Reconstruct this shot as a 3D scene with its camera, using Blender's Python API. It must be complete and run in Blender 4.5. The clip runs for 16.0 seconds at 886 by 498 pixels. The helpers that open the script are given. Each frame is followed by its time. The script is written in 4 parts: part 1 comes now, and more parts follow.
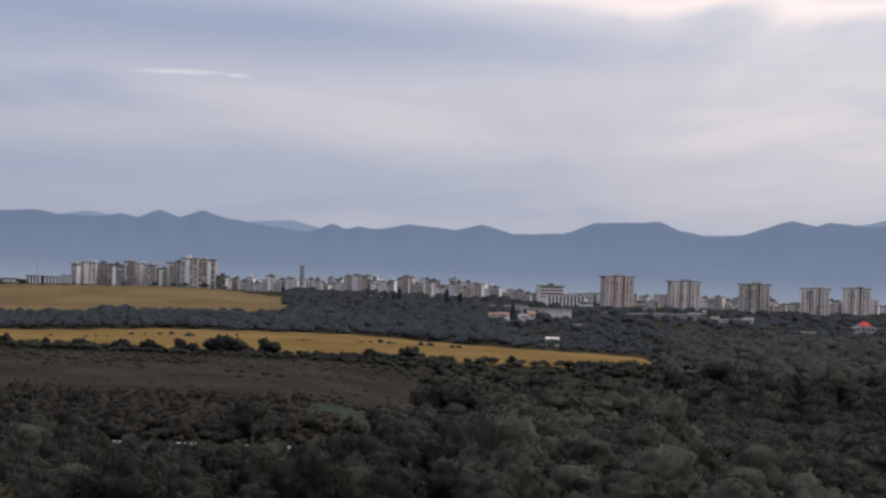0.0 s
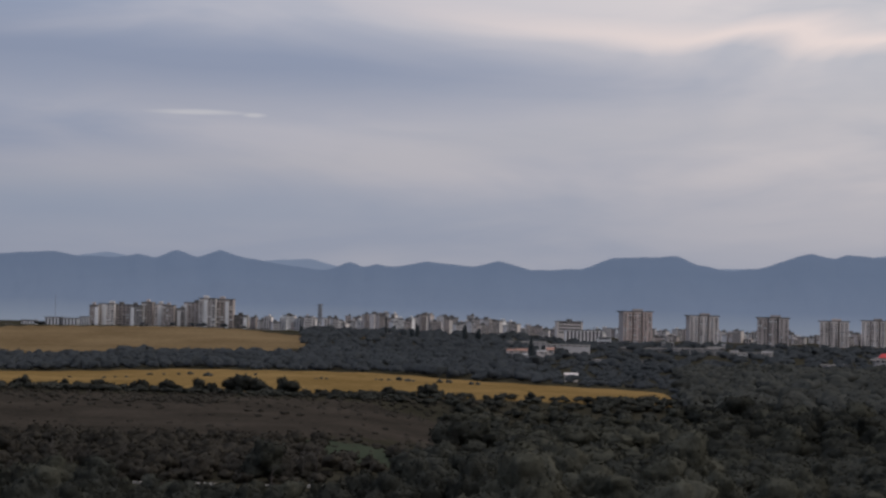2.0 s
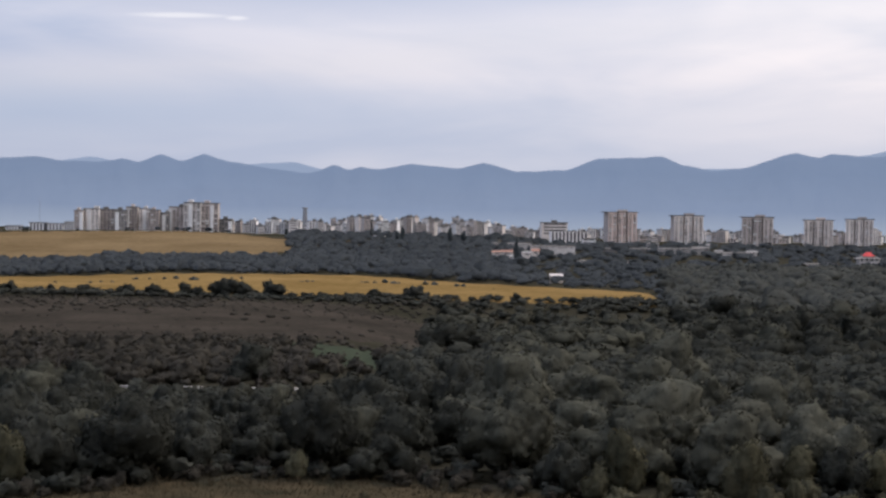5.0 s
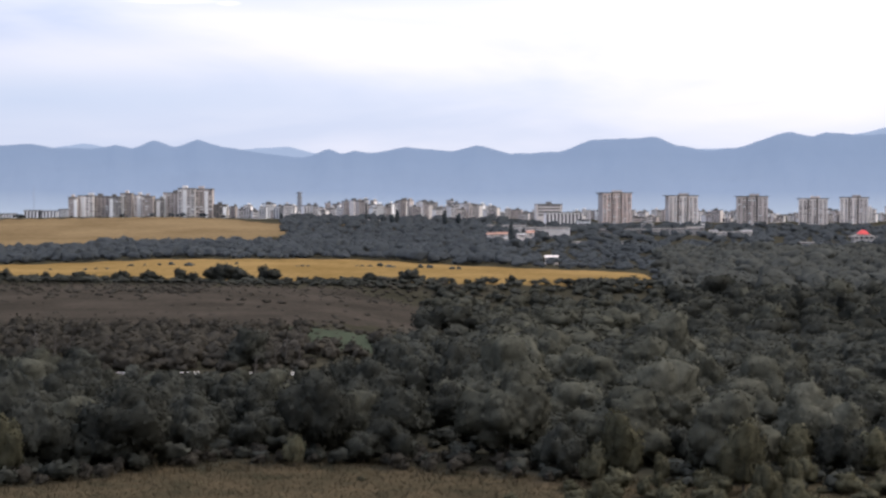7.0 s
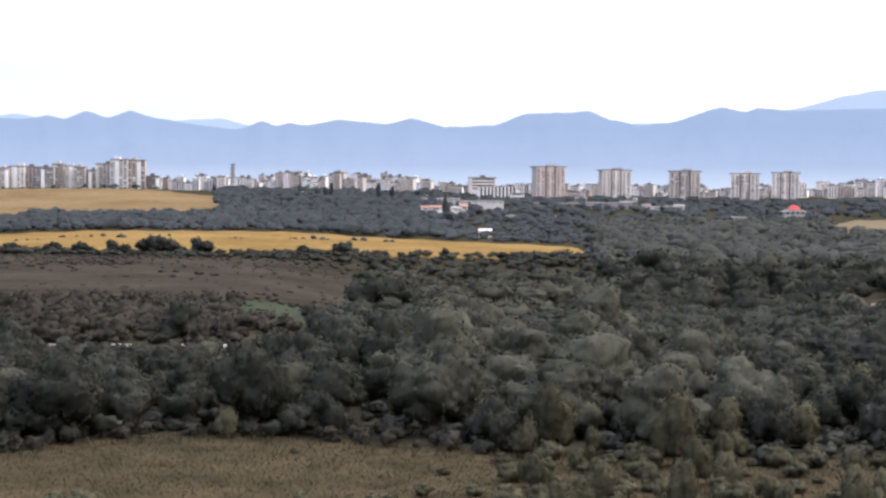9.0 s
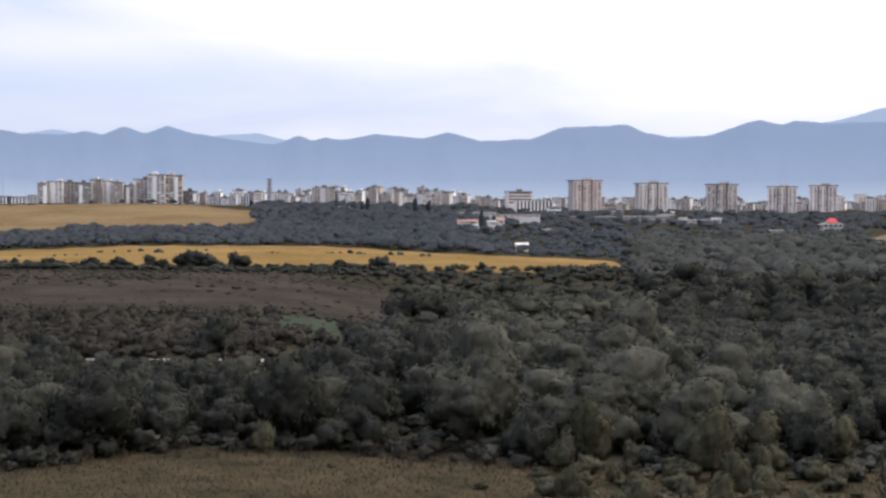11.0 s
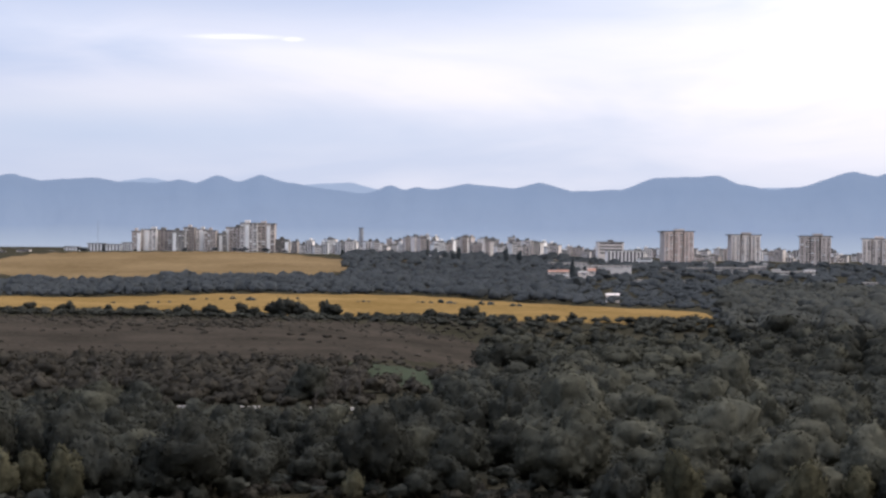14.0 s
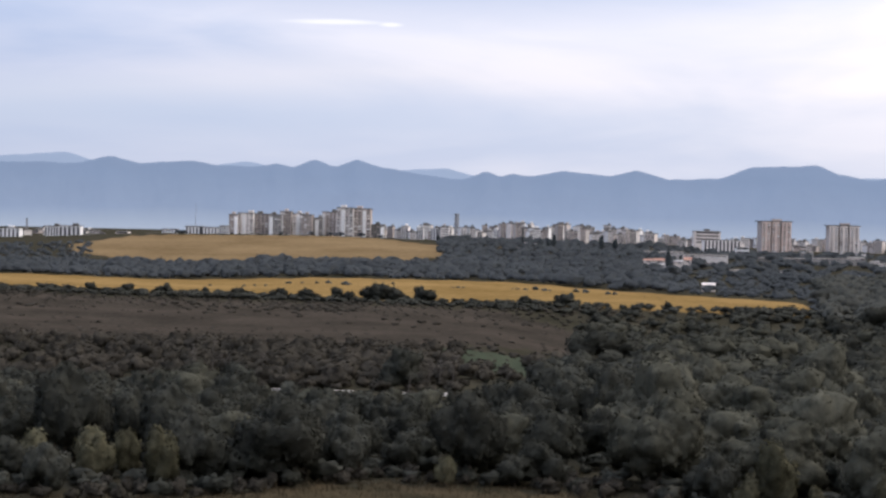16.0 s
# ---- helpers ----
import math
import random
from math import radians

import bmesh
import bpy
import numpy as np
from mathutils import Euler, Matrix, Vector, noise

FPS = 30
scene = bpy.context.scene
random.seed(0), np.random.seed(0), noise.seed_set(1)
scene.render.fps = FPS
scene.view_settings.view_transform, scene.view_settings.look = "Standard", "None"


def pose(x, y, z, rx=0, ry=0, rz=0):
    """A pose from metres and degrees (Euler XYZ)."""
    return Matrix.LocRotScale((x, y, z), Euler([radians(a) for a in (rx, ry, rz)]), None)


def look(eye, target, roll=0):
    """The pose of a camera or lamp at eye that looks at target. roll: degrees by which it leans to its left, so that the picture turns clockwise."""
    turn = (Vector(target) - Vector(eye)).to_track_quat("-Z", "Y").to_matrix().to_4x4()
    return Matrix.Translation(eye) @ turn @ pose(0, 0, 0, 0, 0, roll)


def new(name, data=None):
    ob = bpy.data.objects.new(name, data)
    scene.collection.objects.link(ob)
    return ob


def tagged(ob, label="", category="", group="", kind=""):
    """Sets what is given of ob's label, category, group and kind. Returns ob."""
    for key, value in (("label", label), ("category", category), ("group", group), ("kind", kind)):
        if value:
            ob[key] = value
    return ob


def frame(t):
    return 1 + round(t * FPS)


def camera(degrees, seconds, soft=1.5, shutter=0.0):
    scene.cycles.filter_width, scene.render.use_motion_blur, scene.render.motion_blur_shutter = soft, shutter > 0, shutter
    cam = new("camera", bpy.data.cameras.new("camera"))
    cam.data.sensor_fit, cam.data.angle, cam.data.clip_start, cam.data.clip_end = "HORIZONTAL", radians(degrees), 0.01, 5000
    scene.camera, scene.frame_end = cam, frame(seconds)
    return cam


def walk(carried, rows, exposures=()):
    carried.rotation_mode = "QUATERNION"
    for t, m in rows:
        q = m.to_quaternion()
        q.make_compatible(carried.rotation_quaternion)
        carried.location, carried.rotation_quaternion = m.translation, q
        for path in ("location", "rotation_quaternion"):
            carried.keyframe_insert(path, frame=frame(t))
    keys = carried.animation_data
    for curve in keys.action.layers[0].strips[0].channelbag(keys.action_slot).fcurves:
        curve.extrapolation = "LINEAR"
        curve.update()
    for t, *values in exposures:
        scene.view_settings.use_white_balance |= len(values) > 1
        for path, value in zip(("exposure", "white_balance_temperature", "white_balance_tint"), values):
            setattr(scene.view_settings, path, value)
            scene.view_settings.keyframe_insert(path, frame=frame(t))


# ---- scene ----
cam = camera(26.0, 16.0, soft=2.6)
EYE, TILT = 38.0, -1.62
ROWS = [  # seconds, yaw, pitch, roll: turned by hand on one spot
    (0.0, 0.030, 2.335, -1.827),
    (0.5, -0.255, 3.013, -1.715),
    (1.0, 0.125, 3.760, -1.398),
    (1.5, 0.163, 3.704, -1.067),
    (2.0, 0.581, 3.425, -1.178),
    (2.5, 0.987, 2.868, -1.365),
    (3.0, 1.539, 2.284, -1.048),
    (3.5, 1.782, 1.311, -0.886),
    (4.0, 1.405, 1.347, -0.926),
    (4.5, 0.284, 1.055, -0.882),
    (4.7, 0.202, 0.814, -0.795),
    (6.8, 0.260, -0.007, 0.053),
    (7.0, 0.000, 0.000, 0.000),
    (7.5, -2.843, -0.083, 0.081),
    (8.0, -3.681, -0.984, -0.153),
    (8.5, -2.259, -0.781, -0.179),
    (9.0, -1.978, -0.801, -0.320),
    (9.5, -1.279, -0.414, -0.127),
    (9.7, -1.619, -0.415, -0.118),
    (11.8, 0.370, -0.282, -0.100),
    (12.0, 0.783, 0.058, -0.075),
    (12.5, 1.710, -0.257, 0.105),
    (13.0, 2.196, -0.736, 0.216),
    (13.5, 3.220, 0.516, -0.858),
    (14.0, 1.819, 1.086, -0.572),
    (14.5, 0.995, 1.552, -0.596),
    (15.0, 3.123, 1.219, -0.791),
    (15.5, 3.826, 0.335, -1.521),
    (16.0, 4.651, 0.635, -1.349),
]
EXPOSURES = [(0.0, -0.42), (0.5, -0.72), (1.0, -0.95), (1.5, -0.95), (2.0, -0.85), (2.5, -0.7), (3.0, -0.52), (3.5, -0.3), (4.0, -0.2), (4.5, -0.2), (4.7, -0.15), (6.8, 0.38), (7.0, 0.4), (7.5, 0.48), (8.0, 0.92), (9.0, 0.96), (9.5, 0.58), (9.7, 0.54), (11.8, 0.42), (12.5, 0.38), (13.0, 0.95), (13.5, 0.18), (14.0, 0.3), (14.5, -0.2), (15.0, -0.02), (15.5, 0.02), (16.0, 0.24)]
walk(cam, [(t, pose(0, 0, EYE, TILT, 0, 0) @ pose(0, 0, 0, 90 + p, r, w)) for t, w, p, r in ROWS], EXPOSURES)

# ---- light: an overcast evening sky, the low sun behind the clouds ----
SUN_TURN, SUN_RISE = radians(42), radians(36)
world = bpy.data.worlds.new("evening_sky")
scene.world = world
world.use_nodes = True
wt = world.node_tree
wt.nodes.clear()


def node(tree, kind, inputs=()):
    """A node with its inputs: values, or sockets to link."""
    n = tree.nodes.new(kind)
    for key, value in dict(inputs).items():
        if isinstance(value, bpy.types.NodeSocket):
            tree.links.new(value, n.inputs[key])
        else:
            n.inputs[key].default_value = value
    return n


def calc(tree, op, a, b=0.0, c=0.0, clamp=False):
    n = node(tree, "ShaderNodeMath", {0: a, 1: b, 2: c})
    n.operation, n.use_clamp = op, clamp
    return n.outputs[0]


def blend(tree, fac, a, b, mode="MIX"):
    n = tree.nodes.new("ShaderNodeMix")
    n.data_type, n.blend_type = "RGBA", mode
    for key, value in ((0, fac), (6, a), (7, b)):
        if isinstance(value, bpy.types.NodeSocket):
            tree.links.new(value, n.inputs[key])
        else:
            n.inputs[key].default_value = value
    return n.outputs[2]


def ramp(tree, fac, *stops):
    """A colour ramp; stops: (position, colour)."""
    n = node(tree, "ShaderNodeValToRGB", {0: fac})
    el = n.color_ramp.elements
    while len(el) < len(stops):
        el.new(0.5)
    for e, (p, c) in zip(el, stops):
        e.position, e.color = p, (c, c, c, 1) if isinstance(c, (int, float)) else (*c, 1)
    return n.outputs[0]


sky = wt.nodes.new("ShaderNodeTexSky")
sky.sky_type, sky.sun_disc, sky.sun_elevation, sky.sun_rotation, sky.air_density, sky.dust_density = "NISHITA", False, SUN_RISE, SUN_TURN, 1.5, 3.0
way = node(wt, "ShaderNodeTexCoord").outputs["Generated"]
axis = node(wt, "ShaderNodeSeparateXYZ", {0: way})
wx, wy, wz = axis.outputs
bearing = calc(wt, "ARCTAN2", wx, wy)
rise = calc(wt, "MAXIMUM", wz, 0.0)
# long flat cloud layers, seen near the horizon
lay = node(wt, "ShaderNodeCombineXYZ", {0: calc(wt, "MULTIPLY", bearing, 4.0), 1: calc(wt, "MULTIPLY", rise, 19.0), 2: 1.3}).outputs[0]
layers = node(wt, "ShaderNodeTexNoise", {"Vector": lay, "Scale": 1.0, "Detail": 4.0, "Roughness": 0.5, "Distortion": 0.6}).outputs["Fac"]
fine = node(wt, "ShaderNodeTexNoise", {"Vector": lay, "Scale": 3.2, "Detail": 5.0, "Roughness": 0.6, "Distortion": 0.8}).outputs["Fac"]
cover = calc(wt, "ADD", calc(wt, "MULTIPLY", layers, 0.85), calc(wt, "MULTIPLY", fine, 0.15))
lit = ramp(wt, cover, (0.38, 0.0), (0.5, 0.45), (0.64, 1.0))
# towards the hidden sun the layers turn warm and bright
glow = calc(wt, "MULTIPLY_ADD", bearing, 1.7, 0.5, clamp=True)
high = calc(wt, "MULTIPLY", rise, 6.0, clamp=True)
warm = calc(wt, "MULTIPLY", glow, calc(wt, "MULTIPLY_ADD", high, 0.7, 0.3), clamp=True)
grey = blend(wt, lit, (0.40, 0.475, 0.67, 1), (0.57, 0.60, 0.74, 1))
rose = blend(wt, lit, (0.68, 0.685, 0.75, 1), (1.08, 0.97, 0.94, 1))
cloud = blend(wt, warm, grey, rose)
# paler air just above the mountains
haze = calc(wt, "MULTIPLY_ADD", rise, -14.0, 1.0, clamp=True)
cloud = blend(wt, calc(wt, "MULTIPLY", haze, 0.55), cloud, (0.62, 0.66, 0.77, 1))
# a thin slit where the layer is torn open
def slit(at_b, at_r, wide, thin):
    db = calc(wt, "DIVIDE", calc(wt, "SUBTRACT", bearing, at_b), wide)
    dr = calc(wt, "DIVIDE", calc(wt, "SUBTRACT", calc(wt, "ADD", rise, calc(wt, "MULTIPLY", fine, 0.002)), at_r + 0.001), thin)
    d2 = calc(wt, "ADD", calc(wt, "MULTIPLY", db, db), calc(wt, "MULTIPLY", dr, dr))
    return ramp(wt, calc(wt, "SQRT", d2), (0.35, 1.0), (1.0, 0.0))


# a darker blue-grey bank high on the cold side, and rosy streaks on the warm side
def bank(at_r, tilt, thick, wobble):
    mid = calc(wt, "MULTIPLY_ADD", bearing, tilt, at_r)
    dr = calc(wt, "SUBTRACT", calc(wt, "MULTIPLY_ADD", layers, wobble, rise), calc(wt, "ADD", mid, wobble * 0.5))
    return ramp(wt, calc(wt, "ABSOLUTE", calc(wt, "DIVIDE", dr, thick)), (0.1, 1.0), (1.0, 0.0))


cold = calc(wt, "MULTIPLY", bank(0.121, -0.04, 0.027, 0.035), calc(wt, "MULTIPLY_ADD", bearing, -4.0, 0.75, clamp=True))
cloud = blend(wt, calc(wt, "MULTIPLY", cold, 0.9), cloud, (0.355, 0.42, 0.60, 1))
# under it a paler lavender band, and bluish air lower down
cloud = blend(wt, calc(wt, "MULTIPLY", bank(0.086, 0.10, 0.018, 0.03), 0.4), cloud, (0.74, 0.72, 0.78, 1))
blue_air = calc(wt, "MULTIPLY", bank(0.050, 0.0, 0.024, 0.02), calc(wt, "MULTIPLY_ADD", bearing, -2.5, 0.6, clamp=True))
cloud = blend(wt, calc(wt, "MULTIPLY", blue_air, 0.7), cloud, (0.45, 0.53, 0.70, 1))
rosy = calc(wt, "MULTIPLY", bank(0.160, -0.10, 0.012, 0.07), calc(wt, "MULTIPLY_ADD", bearing, 5.0, 0.35, clamp=True))
cloud = blend(wt, calc(wt, "MULTIPLY", rosy, 0.85), cloud, (1.15, 0.98, 0.94, 1))
tear = calc(wt, "MAXIMUM", slit(-0.140, 0.0990, 0.030, 0.0018), slit(-0.111, 0.0982, 0.0075, 0.0016))
cloud = blend(wt, calc(wt, "MULTIPLY", tear, 0.45), cloud, (0.98, 0.96, 0.98, 1))
sky_part = blend(wt, 1.0, sky.outputs[0], (0.07, 0.07, 0.07, 1), "MULTIPLY")
whole = blend(wt, 0.12, cloud, sky_part)
# an overcast sky is brighter overhead than at the horizon
zenith = calc(wt, "MULTIPLY_ADD", calc(wt, "POWER", rise, 1.3), 2.9, 1.06)
# and dimmer on the side away from the sun
toward = calc(wt, "ADD", calc(wt, "MULTIPLY", wx, math.sin(SUN_TURN)), calc(wt, "MULTIPLY", wy, math.cos(SUN_TURN)))
zenith = calc(wt, "MULTIPLY", zenith, calc(wt, "MULTIPLY_ADD", toward, 0.24, 0.84))
whole = blend(wt, 1.0, whole, node(wt, "ShaderNodeCombineColor", {0: zenith, 1: zenith, 2: calc(wt, "MULTIPLY", zenith, 1.01)}).outputs[0], "MULTIPLY")
node(wt, "ShaderNodeOutputWorld", {0: node(wt, "ShaderNodeBackground", {0: whole, 1: 1.0}).outputs[0]})

sun = new("sun", bpy.data.lights.new("sun", "SUN"))
sun.data.energy, sun.data.angle, sun.data.color = 1.4, radians(22), (1.0, 0.90, 0.82)
sun.matrix_world = look((0, 0, 500), (-500 * math.sin(SUN_TURN), -500 * math.cos(SUN_TURN), 500 - 500 * math.tan(SUN_RISE)))

# ---- materials ----


def surface(name, rough=0.9, metal=0.0, spec=0.25):
    m = bpy.data.materials.new(name)
    m.use_nodes = True
    b = m.node_tree.nodes["Principled BSDF"]
    b.inputs["Roughness"].default_value, b.inputs["Metallic"].default_value, b.inputs["Specular IOR Level"].default_value = rough, metal, spec
    return m, m.node_tree, b


def mottled(name, dark, light, coarse, grain, rough=0.9, bump=0.0, vary=0.0, island=0.0, between=(0.35, 0.65), thin=0.0, spec=0.0):
    """A colour that wanders between two tones at two scales; coarse and grain are cycles a metre. vary and island: how much whole objects and loose pieces differ."""
    m, t, b = surface(name, rough, spec=spec)
    at = node(t, "ShaderNodeNewGeometry").outputs["Position"]
    n1 = node(t, "ShaderNodeTexNoise", {"Vector": at, "Scale": coarse, "Detail": 4.0, "Roughness": 0.6}).outputs["Fac"]
    n2 = node(t, "ShaderNodeTexNoise", {"Vector": at, "Scale": grain, "Detail": 3.0, "Roughness": 0.65}).outputs["Fac"]
    f = calc(t, "MULTIPLY_ADD", n2, 0.45, calc(t, "MULTIPLY", n1, 0.55))
    c = ramp(t, f, (between[0], dark), (between[1], light))
    if vary or island:
        r = calc(t, "MULTIPLY", node(t, "ShaderNodeObjectInfo").outputs["Random"], vary)
        if island:
            r = calc(t, "MULTIPLY_ADD", node(t, "ShaderNodeNewGeometry").outputs["Random Per Island"], island, r)
        k = calc(t, "ADD", r, 1.0 - (vary + island) / 2)
        c = blend(t, 1.0, c, node(t, "ShaderNodeCombineColor", {0: k, 1: k, 2: k}).outputs[0], "MULTIPLY")
    t.links.new(c, b.inputs["Base Color"])
    if bump:
        t.links.new(node(t, "ShaderNodeBump", {"Height": n2, "Strength": bump, "Distance": 0.3}).outputs[0], b.inputs["Normal"])
    if thin:
        through_leaf = node(t, "ShaderNodeBsdfTranslucent", {"Color": c})
        both = node(t, "ShaderNodeMixShader", {0: thin, 1: b.outputs[0], 2: through_leaf.outputs[0]})
        t.links.new(both.outputs[0], t.nodes["Material Output"].inputs[0])
    return m


M_GROUND = mottled("rough_pasture", (0.020, 0.019, 0.013), (0.044, 0.040, 0.028), 0.03, 0.5, bump=0.4)
M_MEADOW = mottled("dry_meadow", (0.023, 0.0215, 0.0135), (0.060, 0.046, 0.028), 0.11, 0.6, bump=0.5, between=(0.38, 0.62))
M_STRAW = mottled("ripe_grain", (0.118, 0.076, 0.027), (0.188, 0.124, 0.050), 0.012, 0.25, bump=0.3, between=(0.4, 0.6))
M_STRAW_PALE = mottled("stubble", (0.100, 0.070, 0.036), (0.158, 0.113, 0.061), 0.010, 0.2, bump=0.3, between=(0.4, 0.6))
M_HEATH = mottled("brown_heath", (0.021, 0.0186, 0.0150), (0.047, 0.0395, 0.0315), 0.025, 0.45, bump=0.8, between=(0.38, 0.62))
M_GREEN = mottled("green_meadow", (0.026, 0.032, 0.022), (0.040, 0.048, 0.032), 0.05, 0.5, bump=0.4)
M_DIRT = mottled("bare_soil", (0.085, 0.066, 0.050), (0.140, 0.106, 0.080), 0.06, 0.8, bump=0.2)
M_LEAF = mottled("leaves", (0.024, 0.0255, 0.0215), (0.058, 0.059, 0.049), 0.05, 0.9, vary=0.4, island=0.12, thin=0.25)
M_WILLOW = mottled("willow_leaves", (0.034, 0.035, 0.027), (0.080, 0.079, 0.061), 0.05, 0.9, vary=0.35, island=0.1, thin=0.15)
M_OLIVE = mottled("shrub_leaves", (0.050, 0.049, 0.032), (0.118, 0.110, 0.071), 0.10, 1.2, vary=0.5, island=0.14, thin=0.3)
# far leaves: distance haze painted in as a paler, bluer leaf colour
M_FAR_HAZED = mottled("hazed_wood_leaves", (0.050, 0.056, 0.059), (0.080, 0.088, 0.092), 0.012, 0.25, island=0.06, thin=0.45)
M_MID = mottled("valley_leaves", (0.036, 0.038, 0.034), (0.074, 0.076, 0.067), 0.014, 0.4, island=0.12, thin=0.25)
M_SCRUB = mottled("scrub_leaves", (0.026, 0.0245, 0.020), (0.060, 0.054, 0.044), 0.03, 0.7, island=0.16, thin=0.25)
M_FALLOW = mottled("fallow_soil", (0.095, 0.078, 0.052), (0.142, 0.114, 0.074), 0.012, 0.2, bump=0.3)
M_DARK = mottled("conifer_leaves", (0.030, 0.036, 0.038), (0.052, 0.060, 0.062), 0.05, 0.4, island=0.3)
M_BARK = mottled("bark", (0.05, 0.042, 0.035), (0.11, 0.095, 0.08), 0.4, 3.0)
M_DEAD = mottled("dead_wood", (0.050, 0.045, 0.040), (0.105, 0.094, 0.084), 0.4, 3.0)
M_GRASS = mottled("dry_grass", (0.032, 0.028, 0.018), (0.082, 0.064, 0.040), 0.11, 0.6, island=0.4)
M_PANEL = mottled("concrete_panel", (0.32, 0.28, 0.255), (0.54, 0.48, 0.445), 0.03, 0.5, vary=0.45, spec=0.25)
M_SHED = mottled("dusty_shed_wall", (0.17, 0.165, 0.16), (0.30, 0.29, 0.28), 0.03, 0.5, vary=0.7, spec=0.25)
M_PIER = mottled("light_stucco", (0.54, 0.485, 0.445), (0.74, 0.68, 0.635), 0.05, 0.5, vary=0.3, spec=0.25)
M_ROSE = mottled("rose_stucco", (0.52, 0.415, 0.365), (0.64, 0.52, 0.465), 0.05, 0.5, vary=0.15, spec=0.25)
M_BLOCK = mottled("weathered_stucco", (0.50, 0.475, 0.45), (0.70, 0.665, 0.64), 0.04, 0.5, vary=0.7, spec=0.25)
M_ROOF = mottled("roof_felt", (0.09, 0.085, 0.08), (0.17, 0.16, 0.15), 0.05, 0.5, spec=0.25)
M_WHITE = mottled("white_wall", (0.66, 0.66, 0.66), (0.80, 0.80, 0.79), 0.1, 1.0, vary=0.2, spec=0.25)
M_RED = mottled("red_roof", (0.55, 0.07, 0.07), (0.72, 0.12, 0.11), 0.2, 1.5, spec=0.25)
M_TILE = mottled("clay_tile", (0.22, 0.12, 0.09), (0.32, 0.19, 0.14), 0.2, 1.5, vary=0.4, spec=0.25)
M_STEEL = mottled("grey_steel", (0.20, 0.21, 0.23), (0.30, 0.31, 0.33), 0.2, 1.0, rough=0.6, spec=0.25)
M_GLASS, _t, _b = surface("window_glass", 0.25, 0.0, 0.4)
_b.inputs["Base Color"].default_value = (0.07, 0.07, 0.08, 1)
M_LOGGIA = mottled("balcony_front", (0.34, 0.31, 0.29), (0.62, 0.57, 0.53), 0.05, 0.6, vary=0.8, spec=0.25)


def haze_glow_material(name, low, top, z0, z1, mist):
    """The far mountains, deep in air: haze painted as emission, palest at the foot; z0 to z1: the heights of foot and
    crest.
    """
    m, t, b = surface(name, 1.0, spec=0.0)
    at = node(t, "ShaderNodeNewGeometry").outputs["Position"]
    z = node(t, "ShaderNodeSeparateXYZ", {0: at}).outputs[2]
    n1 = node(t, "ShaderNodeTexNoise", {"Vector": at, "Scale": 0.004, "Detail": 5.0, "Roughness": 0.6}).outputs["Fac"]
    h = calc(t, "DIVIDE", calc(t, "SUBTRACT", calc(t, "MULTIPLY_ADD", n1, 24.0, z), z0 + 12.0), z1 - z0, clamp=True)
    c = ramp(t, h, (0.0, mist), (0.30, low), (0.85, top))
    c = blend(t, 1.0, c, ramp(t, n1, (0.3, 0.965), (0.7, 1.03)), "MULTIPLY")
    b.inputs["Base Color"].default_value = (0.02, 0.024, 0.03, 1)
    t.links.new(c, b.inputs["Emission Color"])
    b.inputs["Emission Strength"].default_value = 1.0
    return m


M_RIDGE = haze_glow_material("hazed_far_ridge", (0.212, 0.268, 0.392), (0.180, 0.238, 0.362), 0.0, 150.0, (0.320, 0.370, 0.470))
M_BACK = haze_glow_material("hazed_farther_ridge", (0.27, 0.335, 0.475), (0.27, 0.335, 0.475), 0.0, 150.0, (0.33, 0.38, 0.50))

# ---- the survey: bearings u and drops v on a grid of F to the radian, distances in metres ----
F = 784 / math.tan(radians(13))
ST, CT = math.sin(radians(TILT)), math.cos(radians(TILT))


def spot(u, v, d):
    """The place at distance d ahead, on bearing u and drop v."""
    a, c = (u - 784) / F, (441 - v) / F
    s = d / (CT - c * ST)
    return Vector((a * s, d, EYE + (ST + c * CT) * s))


def side(u, d):
    return (u - 784) / F * d


# heights of the land: bearings across, distances down
BEARINGS = np.array([-700, -350, 0, 300, 550, 800, 1100, 1500, 2300.0])
AWAY = np.array([150, 380, 600, 765, 840, 1120, 1500, 1900, 2600, 3600.0])
LAND = np.array([
    [0, 0, 0, 0, 0, 0, 0, 0, 0],
    [0, 0, 0, 0, 0, -1, -2, -2, 0],
    [2, 1, 0, 0, -1, -7, -9, -8, -2],
    [3, 1.5, 0.4, 0, -2, -7, -9, -8, -2],
    [3, 2, 0.6, 0, -0.3, -0.5, -1.6, -6, -1],
    [3, 1.5, -1.5, 0.2, 0.4, -1, -3, -5, -1],
    [1, 0.5, -1, -0.5, 0, 1, -1, -1, -1],
    [2, 4, 14.5, 16, 12, 9, 1, 0, 0],
    [2, 2, 6, 7, 6, 4, -1, -2, -2],
    [0, 0, 0, 0, 0, 0, 0, 0, 0.0]])


